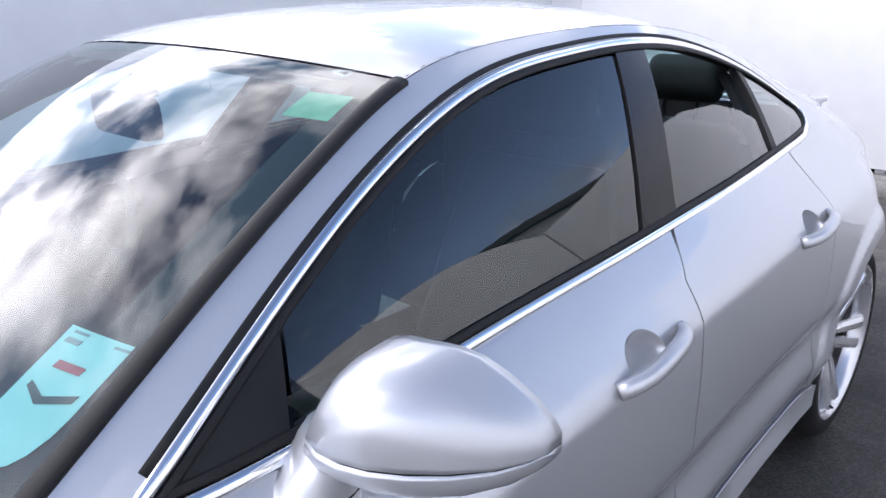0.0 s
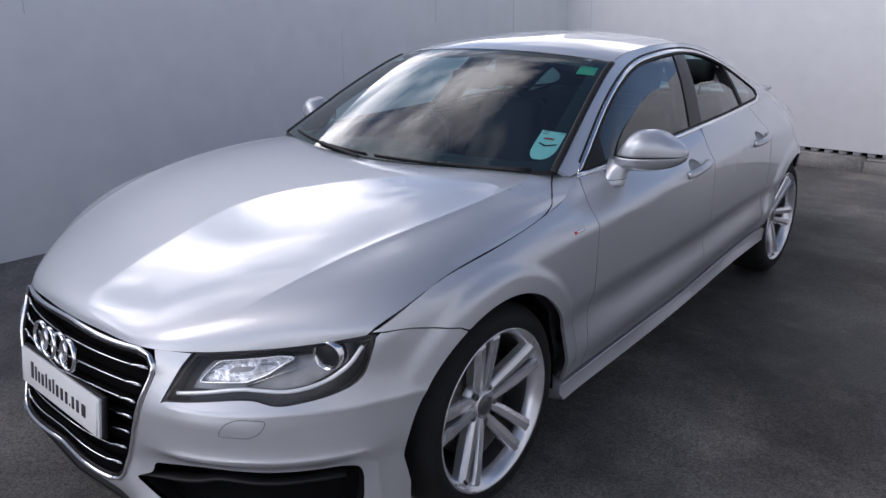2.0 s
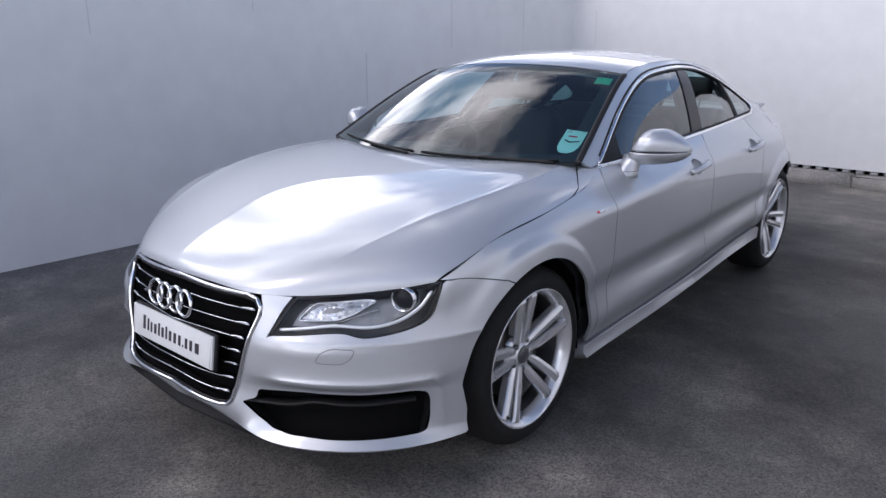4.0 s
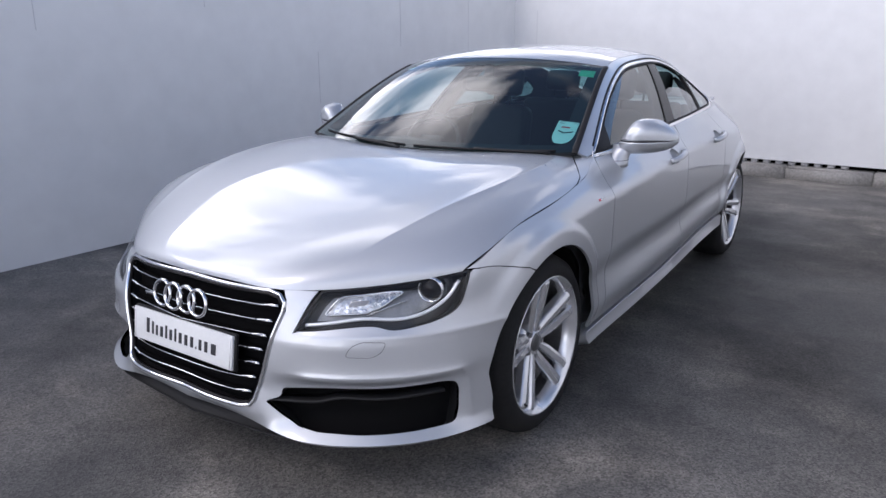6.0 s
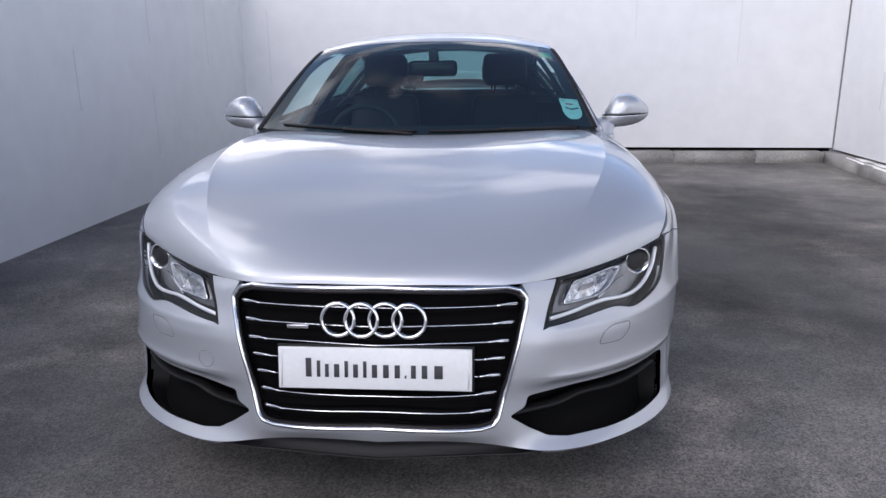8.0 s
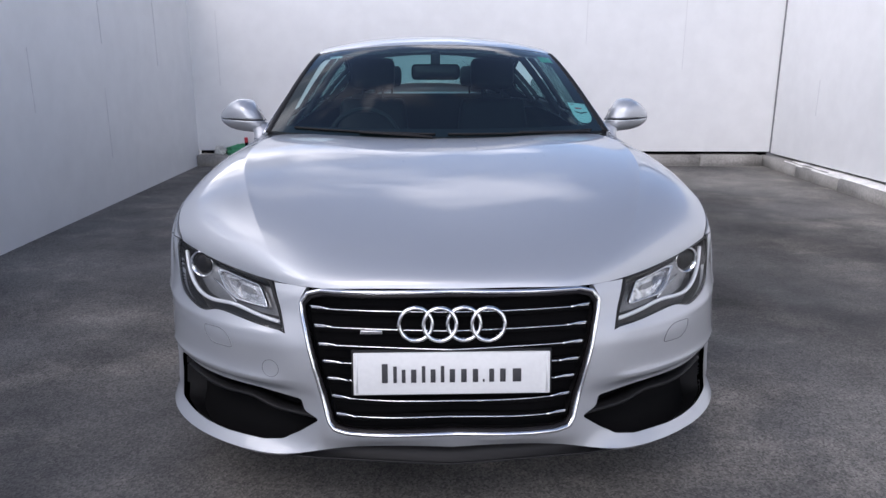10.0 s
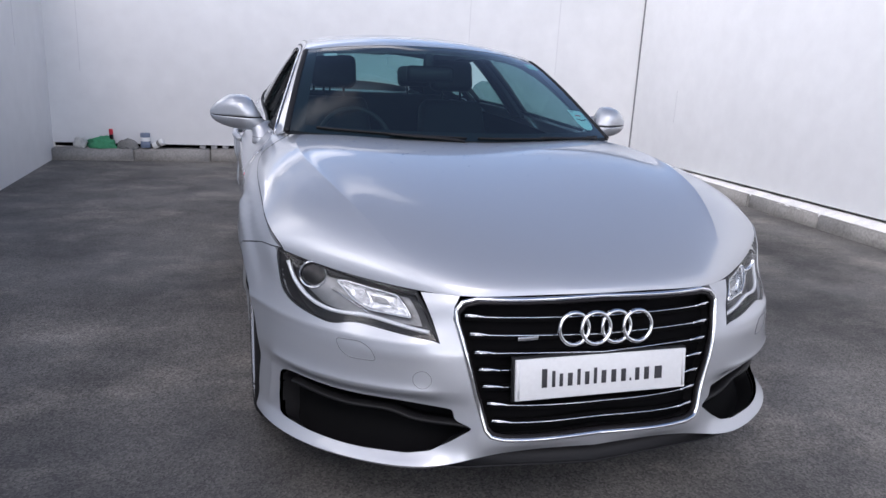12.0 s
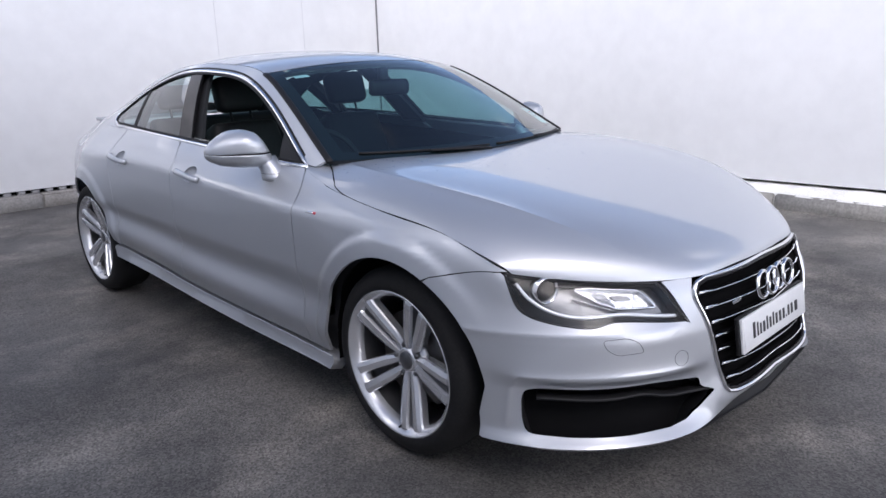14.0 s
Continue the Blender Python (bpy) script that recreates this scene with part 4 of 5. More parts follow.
    for k in range(6):
        x0 = .628 + .006 * k
        rib = np.array(pz_nose([(x0, .648 + .004 * k), (x0 + .010, .694)]))
        sweep("reflector_rib", side(rib[:, 0], rib[:, 1], .036), normals_of(side, rib, False), .0016, .008, CHROME, lamp, mirror=mirror)
    fin = np.array(pz_nose([(.632, .634), (.665, .650), (.700, .668), (.722, .676)]))
    sweep("lamp_fin", side(fin[:, 0], fin[:, 1], .034), normals_of(side, fin, False), .004, .016, CHROME, lamp, mirror=mirror)

# front bumper skin, both halves in one
half = [(0, .318), (.285, .320), (.318, .327), (.337, .343), (.414, .640), (.410, .672), (.394, .6995), (.44, .7005), (.490, .6995)] + [(.452, .578)] + LAMP_LOW[::-1][1:] + [(.853, .742), (.858, .752)]
loop = pz_nose(half) + pz_side([(-.40, .750), (-.32, .733), (-.245, .714)]) + pz_side(arch(FRONT_ARCH, 6, 63)[::-1]) + pz_side([(-.412, .30), (-.418, .226)])
loop += [(float(p), float(P_FNS[0][2](p)) + .001) for p in np.linspace(p_y(-.43), 0, 34)]
sheet("front_bumper", [loop, pz_nose(rounded(INTAKE, .012, 3))], side, PAINT, car, 0.013, depth=0.02, both=True)

# the joints between bumper and fender, and the turned edge along the sill
for mirror in (False, True):
    ja = np.array(pz_nose([(.8585, .7535)]) + pz_side([(-.40, .7515), (-.32, .735), (-.245, .716)]))
    ja = curve_fn([(p, z, 0) for p, z in ja])(np.linspace(0, 1, 24))[:, :2]
    sweep("bumper_joint", side(ja[:, 0], ja[:, 1]), normals_of(side, ja, False), .0030, .0012, SEAL, car, mirror=mirror)
    ea = np.array([(float(p), float(P_FNS[1][2](p)) - .004) for p in np.linspace(p_y(.372), p_y(2.46), 40)])
    sweep("sill_edge", side(ea[:, 0], ea[:, 1]), normals_of(side, ea, False), .007, .006, PAINT, car, mirror=mirror)

# bonnet, cut at its rear corners; the same sheet runs on into the fender corners
HOOD_CUT = [hood_at(x, y) for x, y in ((.736, .525), (.773, .462), (.804, .416), (.833, .374), (.852, .344))]
HOOD_CUT += [(HOOD_CUT[-1][0] + d, e) for d, e in ((.022, .989), (.05, .995), (.09, .998))]
hood_half = [(0.0, 0.0), (0.0, HOOD_CUT[0][1] * .5)] + [(max(HOOD_CUT[0][0], -.01), HOOD_CUT[0][1])] + HOOD_CUT[1:] + [(.5, .997), (1.0, .997), (1.0, .5), (1.0, 0.0)]
hood_loop = hood_half + [(t, -s) for t, s in hood_half[-2:0:-1]]
crease = [[(float(t), sg * (.88 - .27 * float(t) + d)) for t in np.linspace(.05, .94, 60)] for sg in (-1, 1) for d in (-.028, -.012, -.004, .004, .012, .028)]
sheet("bonnet", [hood_loop], bonnet, PAINT, car, 0.022, depth=0.012, flip=False, rails=crease)
for mirror in (False, True):
    ct = np.array([v[:2] for v in curve_fn([(a, b, 0) for a, b in HOOD_CUT])(np.linspace(0, 1, 24))] + [(t, .999) for t in np.linspace(HOOD_CUT[-1][0] + .03, .985, 44)])
    sweep("bonnet_seam", bonnet(ct[:, 0], ct[:, 1]), normals_of(bonnet, ct, False), .0024, .0012, SEAL, car, mirror=mirror)
patch("windscreen", cap, np.linspace(.515, 1.165, 26), np.linspace(-.985, .985, 41), GLASS, car, flip=True, label="tinted windscreen reflecting the clouds")
patch("roof", cap, np.linspace(1.172, 2.45, 40), np.linspace(-1, 1, 41), PAINT, car, flip=True)
patch("tail_glass", cap, np.linspace(2.46, 3.42, 26), np.linspace(-.94, .94, 31), GLASS, car, flip=True, label="tinted sloping tail window")
patch("tailgate", cap, np.linspace(3.43, 3.80, 12), np.linspace(-1, 1, 31), PAINT, car, flip=True)


def cap_in(d):
    def f(y, t):
        uv = np.stack([np.asarray(y, float), np.asarray(t, float)], 1)
        return cap(uv[:, 0], uv[:, 1]) - normals_of(cap, uv, True) * d

    return f


# black printed border inside the windscreen, cowl, lining
patch("lower_border", cap_in(.004), np.linspace(.503, .562, 4), np.linspace(-.985, .985, 41), BLACK, car, flip=True)
patch("cowl", cap_in(.012), np.linspace(.47, .515, 4), np.linspace(-.90, .90, 41), BLACK, car, flip=True)
patch("upper_border", cap_in(.004), np.linspace(1.140, 1.172, 4), np.linspace(-1, 1, 41), BLACK, car, flip=True)
for mirror in (False, True):
    patch("side_border", cap_in(.004), np.linspace(.50, 1.17, 24), np.linspace(.905, 1.0, 3), BLACK, car, flip=True, mirror=mirror)
    edge = [(y, .995) for y in np.linspace(.51, 1.168, 30)]
    ea = np.array(edge)
    sweep("windscreen_seal", cap(ea[:, 0], ea[:, 1]), normals_of(cap, ea, True), .026, .010, SEAL, car, mirror=mirror)
    # fender corner between bonnet, pillar and door
    back = [hood_at(.748, .56), hood_at(.770, .61), (-.012, .9995)]
    corner = [(t + .001, q + .0035) for t, q in HOOD_CUT[:6]] + [(HOOD_CUT[6][0], .9995), (.12, .9995)] + back[2::-1]
    sheet("fender_corner", [corner], bonnet, PAINT, car, .02, depth=.008, flip=False, mirror=mirror)
patch("headlining", cap_in(.03), np.linspace(1.15, 2.5, 16), np.linspace(-1, 1, 15), LINING, car, flip=True)
dn = np.array([(float(y), 1.0) for y in np.linspace(1.18, 3.4, 50)])
for mirror in (False, True):
    sweep("roof_joint", cap(dn[:, 0], dn[:, 1]) - np.array([[.004, 0, .001]]), normals_of(cap, dn, True), .007, .004, SEAL, car, mirror=mirror)

# inner dark shell
for mirror in (False, True):
    s = {"mirror": mirror, "flip": False}
    loop = pz_side([(-.22, .745), (.0, .79)]) + pz_side([(.45, .84), (.50, .93), (1.4, 1.00), (2.45, 1.045), (3.6, .98), (3.7, .5), (3.4, .30)])
    loop += pz_side(arch(REAR_ARCH, 0, 180)[::-1]) + pz_side([(2.45, .315), (.42, .24)]) + pz_side(arch(FRONT_ARCH, 60, 180)[::-1])
    sheet("inner_shell", [loop], lambda a, b: side(a, b, .055), TRIM, car, 0.06, depth=0, **s)
    for yc in (FRONT_ARCH, REAR_ARCH):
        bm = bmesh.new()
        n = 28
        ring0 = [(yc - (ARCH_R + .004) * math.cos(math.pi * i / n), ARCH_Z + (ARCH_R + .004) * math.sin(math.pi * i / n)) for i in range(n + 1)]
        ring0 = [(ring0[0][0], .25)] + ring0 + [(ring0[-1][0], .25)]
        ring0 = ring0[:-6] if yc > 1 else ring0
        sx = -1 if mirror else 1
        a = [bm.verts.new((sx * (.880 - max(0, y - 2.95) * .40), y, z)) for y, z in ring0]
        b = [bm.verts.new((sx * .55, y, z)) for y, z in ring0]
        for j in range(len(a) - 1):
            bm.faces.new((a[j], a[j + 1], b[j + 1], b[j]))
        bm.faces.new(b)
        part("wheel_liner", bm, PIT, car)
part("underbody", box_bm((-.66, -.45, .17), (.66, 3.20, .21)), PIT, car, smooth=False)
part("engine_cover", box_bm((-.42, -.78, .20), (.42, .45, .60)), PIT, car, smooth=False)
part("bulkhead", box_bm((-.75, .42, .2), (.75, .50, .95)), TRIM, car, smooth=False)
part("boot_floor", box_bm((-.66, 2.55, .70), (.66, 3.75, .80)), TRIM, car, smooth=False)
sheet("rear_bumper", [[(p_y(3.785), .60), (p_y(3.785), 1.005), (P_KNOTS[-1], .995), (P_KNOTS[-1], .30), (p_y(3.30), .28), (p_y(3.302), .44), (p_y(3.235), .597)]], side, PAINT, car, .06, depth=.02, both=True)
part("spoiler", box_bm((-.54, 3.55, 1.050), (.54, 3.70, 1.074), .010, 3), PAINT, car)


# ---- nose ----
def nose_line(pts, inset=0.0, n=None):
    a = np.array(pts)
    return side(a[:, 0], a[:, 1], inset), normals_of(side, a, False)


def both_loop(pts):
    """A closed loop of (x, z) drawn for x >= 0 from the middle, completed with its mirror image, as (p, z)."""
    h = pz_nose(pts)
    return h + [(-p, z) for p, z in h[::-1] if p > 1e-6]


grille = tagged(new("grille"), "tall chrome-framed grille with thin bright bars")
grille.parent = car
g_loop = [(float(q[0]), float(q[1])) for q in resample(both_loop([(0, .699), (.350, .695), (.388, .685), (.407, .662), (.405, .635), (.332, .347), (.318, .330), (.285, .3235), (0, .321)]), .012)]
on, nn = nose_line(g_loop)
sweep("grille_frame", on, nn, .013, .020, CHROME, grille, closed=True)
on, nn = nose_line([(p * .985, .51 + (z - .51) * .955) for p, z in g_loop], .004)
sweep("grille_inner_frame", on, nn, .010, .016, GLOSS_BLACK, grille, closed=True)
sheet("grille_back", [g_loop], lambda a, b: side(a, b, .045), PIT, grille, .05, depth=0)
on, nn = nose_line(g_loop)
back = side(np.array(g_loop)[:, 0], np.array(g_loop)[:, 1], .046)
n = len(g_loop)
link_mesh("grille_wall", np.concatenate([on, back]), [(i, (i + 1) % n, n + (i + 1) % n, n + i) for i in range(n)], BLACK, grille)
for i in range(7):
    z = .645 - .0467 * i
    xe = .398 - (.645 - z) * .247 - .012
    pe = p_x(xe, z)
    pts = [(p, z) for p in np.linspace(-pe, pe, 41)]
    on, nn = nose_line(pts, .020)
    sweep("blade", on, nn, .016, .020, PIT, grille)
    on, nn = nose_line([(p, z + .005) for p, z in pts], .006)
    sweep("grille_bar", on, nn, .0042, .008, CHROME, grille)
    for sg in (-1, 1):
        tip = [(sg * q, z + .005 + .004 * k) for q, k in zip(np.linspace(pe - .062, pe - .002, 7), (0, .15, .5, .85, 1.0, 1.0, 1.0))]
        on, nn = nose_line(tip, .004)
        sweep("bar_tip", on, nn, .0065, .010, CHROME, grille)
badge = tagged(new("badge"), "four linked chrome rings")
badge.parent = car
for i in range(4):
    bm = bmesh.new()
    big, thin, m, k = .0435, .0058, 48, 10
    rows = [[bm.verts.new(((big + thin * math.cos(b)) * math.cos(a), thin * 1.3 * math.sin(b), (big + thin * math.cos(b)) * math.sin(a))) for b in (2 * math.pi * j / k for j in range(k))] for a in (2 * math.pi * h / m for h in range(m))]
    for h in range(m):
        for j in range(k):
            bm.faces.new((rows[h][j], rows[h][(j + 1) % k], rows[(h + 1) % m][(j + 1) % k], rows[(h + 1) % m][j]))
    bm.transform(pose(-.0957 + .0638 * i, -.933 - .004 * (i % 2), .627, -9, 0, 0))
    part("ring", bm, CHROME, badge)
part("model_badge", box_bm((-.245, -.905, .588), (-.185, -.899, .599), .002), SATIN, car, "small satin model badge")
# number plate with bars for its writing
plate = tagged(new("number_plate"), "white plate with a line of dark bars")
plate.parent = car
tilt = pose(0, -.946, .4925, -8.2, 0, 0)
bm = box_bm((-.262, -.004, -.057), (.262, .006, .057), .003)
bm.transform(tilt)
part("plate_panel", bm, PLATE, plate)
bm = box_bm((-.268, .006, -.062), (.268, .020, .062), .004)
bm.transform(tilt)
part("plate_holder", bm, BLACK, plate)
for sx in (-1, 1):
    bm = box_bm((sx * .253 - .0025, -.006, -.05), (sx * .253 + .0025, -.003, .05))
    bm.transform(tilt)
    part("plate_edge", bm, PLATE, plate)
widths = (.026, .016, .017, .024, .016, .022, .016, .024, .025, .024, .008, .022, .025, .038)
tall = (.052, .045, .036, .036, .045, .036, .045, .036, .036, .036, .008, .036, .036, .036)
x = -sum(widths) / 2 - .0062 * 13 / 2
for w, h in zip(widths, tall):
    bm = box_bm((x + w * .2, -.0062, -.024), (x + w * .8, -.0035, -.024 + h), .001)
    bm.transform(tilt)
    part("letter_bar", bm, INK, plate)
    x += w + .0062

# lower intakes, splitter, washer caps
for mirror in (False, True):
    s = {"mirror": mirror, "flip": False}
    intake = tagged(new("intake"), "black lower air intake with a slanting blade")
    intake.parent = car
    lp = [(float(q[0]), float(q[1])) for q in resample(pz_nose(rounded(INTAKE, .012, 3)), .015)]
    sheet("intake_back", [lp], lambda a, b: side(a, b, .075), PIT, intake, .04, depth=0, **s)
    la = np.array(lp)
    n = len(la)
    vv = np.concatenate([side(la[:, 0], la[:, 1], .012), side(la[:, 0], la[:, 1], .076)]) * ((-1, 1, 1) if mirror else (1, 1, 1))
    link_mesh("intake_wall", vv, [(i, (i + 1) % n, n + (i + 1) % n, n + i) for i in range(n)], BLACK, intake)
    mid = np.array(pz_nose([tuple(v) for v in curve_fn([(.372, .348, 0), (.43, .346, 0), (.50, .345, 0), (.53, .350, 0), (.56, .3585, 0), (.65, .360, 0), (.75, .362, 0), (.826, .365, 0)])(np.linspace(0, 1, 40))[:, :2]]))
    sweep("intake_blade", side(mid[:, 0], mid[:, 1], .030), normals_of(side, mid, False), .016, .05, BLACK, intake, mirror=mirror)
    w = rounded(pz_nose([(.612, .516), (.626, .548), (.652, .563), (.712, .560), (.704, .530), (.680, .513)]), .014, 4)
    wa = np.array([(q[0], q[1]) for q in resample(w, .008)])
    sweep("washer_cap_gap", side(wa[:, 0], wa[:, 1]), normals_of(side, wa, False), .0022, .0022, JOINT, car, closed=True, mirror=mirror)
    if mirror:
        wa = np.array([(p_x(.498 + .024 * math.cos(a), .478 + .024 * math.sin(a)), .478 + .024 * math.sin(a)) for a in np.linspace(0, 2 * math.pi, 26)[:-1]])
        sweep("tow_cap_gap", side(wa[:, 0], wa[:, 1]), normals_of(side, wa, False), .0018, .0018, JOINT, car, closed=True, mirror=True)
    # inside the headlamp
    lamp = [o for o in car.children if o.name.startswith("headlamp")][int(mirror)]
    sx = -1 if mirror else 1
    aim = pose(sx * .752, -.545, .690) @ pose(0, 0, 0, 90, 0, sx * 18)
    for nm, prof, mt in (("projector_ring", [(.041, -.02), (.041, .014), (.037, .014), (.037, -.05)], CHROME), ("projector_housing", [(.050, -.012), (.058, -.03), (.06, -.05)], ALLOY_DARK)):
        bm = bmesh.new()
        k = 36
        rows = [[bm.verts.new((r * math.cos(a), r * math.sin(a), h)) for r, h in prof] for a in (2 * math.pi * q / k for q in range(k))]
        for q in range(k):
            for j in range(len(prof) - 1):
                bm.faces.new((rows[q][j], rows[(q + 1) % k][j], rows[(q + 1) % k][j + 1], rows[q][j + 1]))
        bm.transform(aim)
        part(nm, bm, mt, lamp)
    bm = bmesh.new()
    bmesh.ops.create_uvsphere(bm, u_segments=24, v_segments=12, radius=.036)
    bm.transform(aim @ Matrix.Diagonal((1, 1, .5, 1)))
    part("projector_lens", bm, GLOSS_BLACK, lamp)
    for x0, x1, z0, z1 in ((.578, .628, .662, .678),):
        cell = rounded(pz_nose([(x0, z0), (x0 + .008, z1), (x1, z1 + .004), (x1 - .006, z0 + .003)]), .006, 3)
        sheet("reflector_cell", [cell], lambda a, b: side(a, b, .034), LENS_PANEL, lamp, .02, depth=.008, **s)

# splitter under the nose
sp_t = np.linspace(-p_x(.47, .245), p_x(.47, .245), 41)


def splitter(p, v):
    lipz = P_FNS[0][2](np.abs(p))
    base = side(p, lipz)
    drop = .058 * (1 - (np.abs(p) / sp_t[-1]) ** 2.4)
    base[:, 2] = lipz - v * drop
    base[:, 1] += .016 + .018 * v * (1 - v) * 4 - .006 * v
    return base


patch("splitter", splitter, sp_t, np.linspace(0, 1, 7), BLACK, car, flip=True)
e2 = np.stack([sp_t, np.full(41, 1.0)], 1)
sweep("splitter_edge", splitter(e2[:, 0], e2[:, 1]), np.tile((0, -1, -.3), (41, 1)), .006, .006, BLACK, car)


# ---- wheels ----
def make_wheel():
    """A wheel facing +x about the origin; x = 0 at the rim's outer lip."""
    w = tagged(new("wheel"), "twenty-inch silver alloy wheel with five twin spokes")
    tyre = [(-.235, .245), (-.240, .268), (-.236, .300), (-.218, .332), (-.195, .343), (-.12, .346), (-.045, .343), (-.018, .332), (.000, .310), (.006, .288), (.002, .268), (-.008, .262), (-.03, .255)]
    part("tyre", lathe_x(tyre, 90), RUBBER, w)
    part("rim", lathe_x([(-.050, .236), (-.03, .2385), (-.012, .247), (.000, .2605), (.004, .2645), (.001, .268), (-.006, .267)], 90), ALLOY, w, "bright silver rim lip")
    part("barrel", lathe_x([(-.215, .247), (-.19, .238), (-.052, .2375)], 60), ALLOY_SHADED, w, "inner barrel with its shade put into the alloy's colour")
    part("brake_disc", lathe_x([(-.095, .06), (-.095, .172), (-.112, .172), (-.112, .06)], 60), IRON, w)
    bm = box_bm((-.15, -.055, .085), (-.062, .055, .185), .015)
    bm.transform(pose(0, 0, 0, -95, 0, 0))
    part("caliper", bm, IRON, w)
    part("drum", lathe_x([(-.12, .0), (-.11, .105), (-.19, .11), (-.20, .245)], 48), PIT, w)
    hub = lathe_x([(-.046, .0), (-.046, .030), (-.049, .036), (-.046, .039), (-.050, .044), (-.062, .050), (-.068, .074), (-.090, .082)], 60)
    part("hub", hub, ALLOY, w)
    part("hub_cap", lathe_x([(-.040, .0), (-.041, .026), (-.046, .032)], 40), ALLOY_DARK, w, "dark hub cap")
    for i in range(5):
        turn = pose(0, 0, 0, 72 * i, 0, 0)
        for sg in (-1, 1):
            # one arm: stations out from the hub as (radius, offset, half width, face, back)
            st = [(.036, .013, .012, -.052, -.09), (.060, .021, .0165, -.046, -.085), (.10, .0275, .0205, -.036, -.078), (.16, .0325, .0215, -.022, -.066), (.22, .0375, .0222, -.009, -.052), (.240, .0395, .0235, -.006, -.046), (.252, .041, .0265, -.010, -.040)]
            bm = bmesh.new()
            rows = []
            for r, o, hw, face, back in st:
                c = sg * o
                inner, outer = c - sg * hw, c + sg * hw
                sec = [(back, inner + sg * .004), (face - .014, inner), (face - .003, inner + sg * .004), (face, c + sg * .004), (face - .007, outer - sg * .003), (face - .014, outer), (back, outer - sg * .002)]
                rows.append([bm.verts.new((x, y, r)) for x, y in sec])
            for a, b in zip(rows, rows[1:]):
                for j in range(len(a)):
                    bm.faces.new((a[j], a[(j + 1) % len(a)], b[(j + 1) % len(a)], b[j]))
            bm.faces.new(rows[0]), bm.faces.new(rows[-1])
            bm.transform(turn)
            ob = part("spoke", bm, ALLOY, w, smooth=False)
        bm = bmesh.new()
        web = [(.085, .022), (.16, .026), (.215, .030), (.25, .032)]
        lo = [bm.verts.new((-.078 + .2 * max(0, r - .15), -o, r)) for r, o in web] + [bm.verts.new((-.078 + .2 * max(0, r - .15), o, r)) for r, o in web[::-1]]
        bm.faces.new(lo)
        bmesh.ops.solidify(bm, geom=bm.faces[:], thickness=.006)
        bm.transform(turn)
        part("spoke_web", bm, ALLOY_DARK, w, smooth=False)
        bm = bmesh.new()
        bmesh.ops.create_cone(bm, cap_ends=True, segments=12, radius1=.0105, radius2=.009, depth=.016)
        bm.transform(pose(0, 0, 0, 72 * i + 36, 0, 0) @ pose(-.056, 0, .058, 0, 90, 0))
        part("bolt", bm, ALLOY_DARK, w)
    bm = bmesh.new()
    bmesh.ops.create_cone(bm, cap_ends=True, segments=10, radius1=.005, radius2=.004, depth=.03)
    bm.transform(pose(0, 0, 0, 205, 0, 0) @ pose(-.012, 0, .235, 0, 75, 0))
    part("valve", bm, RUBBER, w)
    return w


WHEEL_X = .912
wheel = make_wheel()
wheel.matrix_basis = pose(WHEEL_X, FRONT_AXLE, .346, -65, 0, 0)
wheel.parent = car
for m in (pose(WHEEL_X - .018, REAR_AXLE, .346, -30, 0, 0), pose(-WHEEL_X, FRONT_AXLE, .346, 0, 0, 180) @ pose(0, 0, 0, -24, 0, 0), pose(-WHEEL_X + .018, REAR_AXLE, .346, 0, 0, 180) @ pose(0, 0, 0, -10, 0, 0)):
    copy_thing(wheel, m)


# ---- door mirrors and handles ----
def loft(sections, cap_a=True, cap_b=True):
    bm = bmesh.new()
    rows = [[bm.verts.new(p) for p in s] for s in sections]
    n = len(rows[0])
    for a, b in zip(rows, rows[1:]):
        for j in range(n):
            bm.faces.new((a[j], a[(j + 1) % n], b[(j + 1) % n], b[j]))
    if cap_a:
        bm.faces.new(rows[0][::-1])
    if cap_b:
        bm.faces.new(rows[-1])
    return bm


def mirror_shell(z_cut0, z_cut1, grow=0.0):
    """The slice of the mirror housing between two parting heights (0 at the bottom, 1 at the top)."""
    secs = []
    # outboard stations: x, rear face y, depth forward, bottom z, top z
    st = [(.800, .868, .040, .968, 1.098), (.807, .872, .066, .962, 1.113), (.828, .876, .092, .960, 1.119), (.862, .880, .104, .959, 1.120), (.895, .886, .108, .960, 1.120), (.935, .894, .106, .963, 1.118), (.975, .904, .097, .969, 1.111), (1.010, .914, .080, .979, 1.096), (1.038, .924, .056, .993, 1.074), (1.054, .930, .032, 1.007, 1.056), (1.061, .933, .014, 1.019, 1.042)]
    k = 13
    for x, yr, d, zb, zt in st:
        zc, hz = (zb + zt) / 2, (zt - zb) / 2
        pts = []
        for i in range(k):
            v = z_cut0 + (z_cut1 - z_cut0) * i / (k - 1)
            c = 2 * v - 1
            r = (1 - abs(c) ** 3.0) ** (1 / 2.0) if abs(c) < 1 else 0.0
            z = zc + hz * c
            # the inner end leans outwards as it rises from the foot
            lean = .56 * (z - .962) * (1 - float(smoothstep(.80, 1.03, x)))
            pts.append((x + lean, yr - (d + grow) * r - .012, z))
        pts += [(pts[-1][0], yr, pts[-1][2]), (pts[0][0], yr, pts[0][2])]
        secs.append(pts)
    return secs


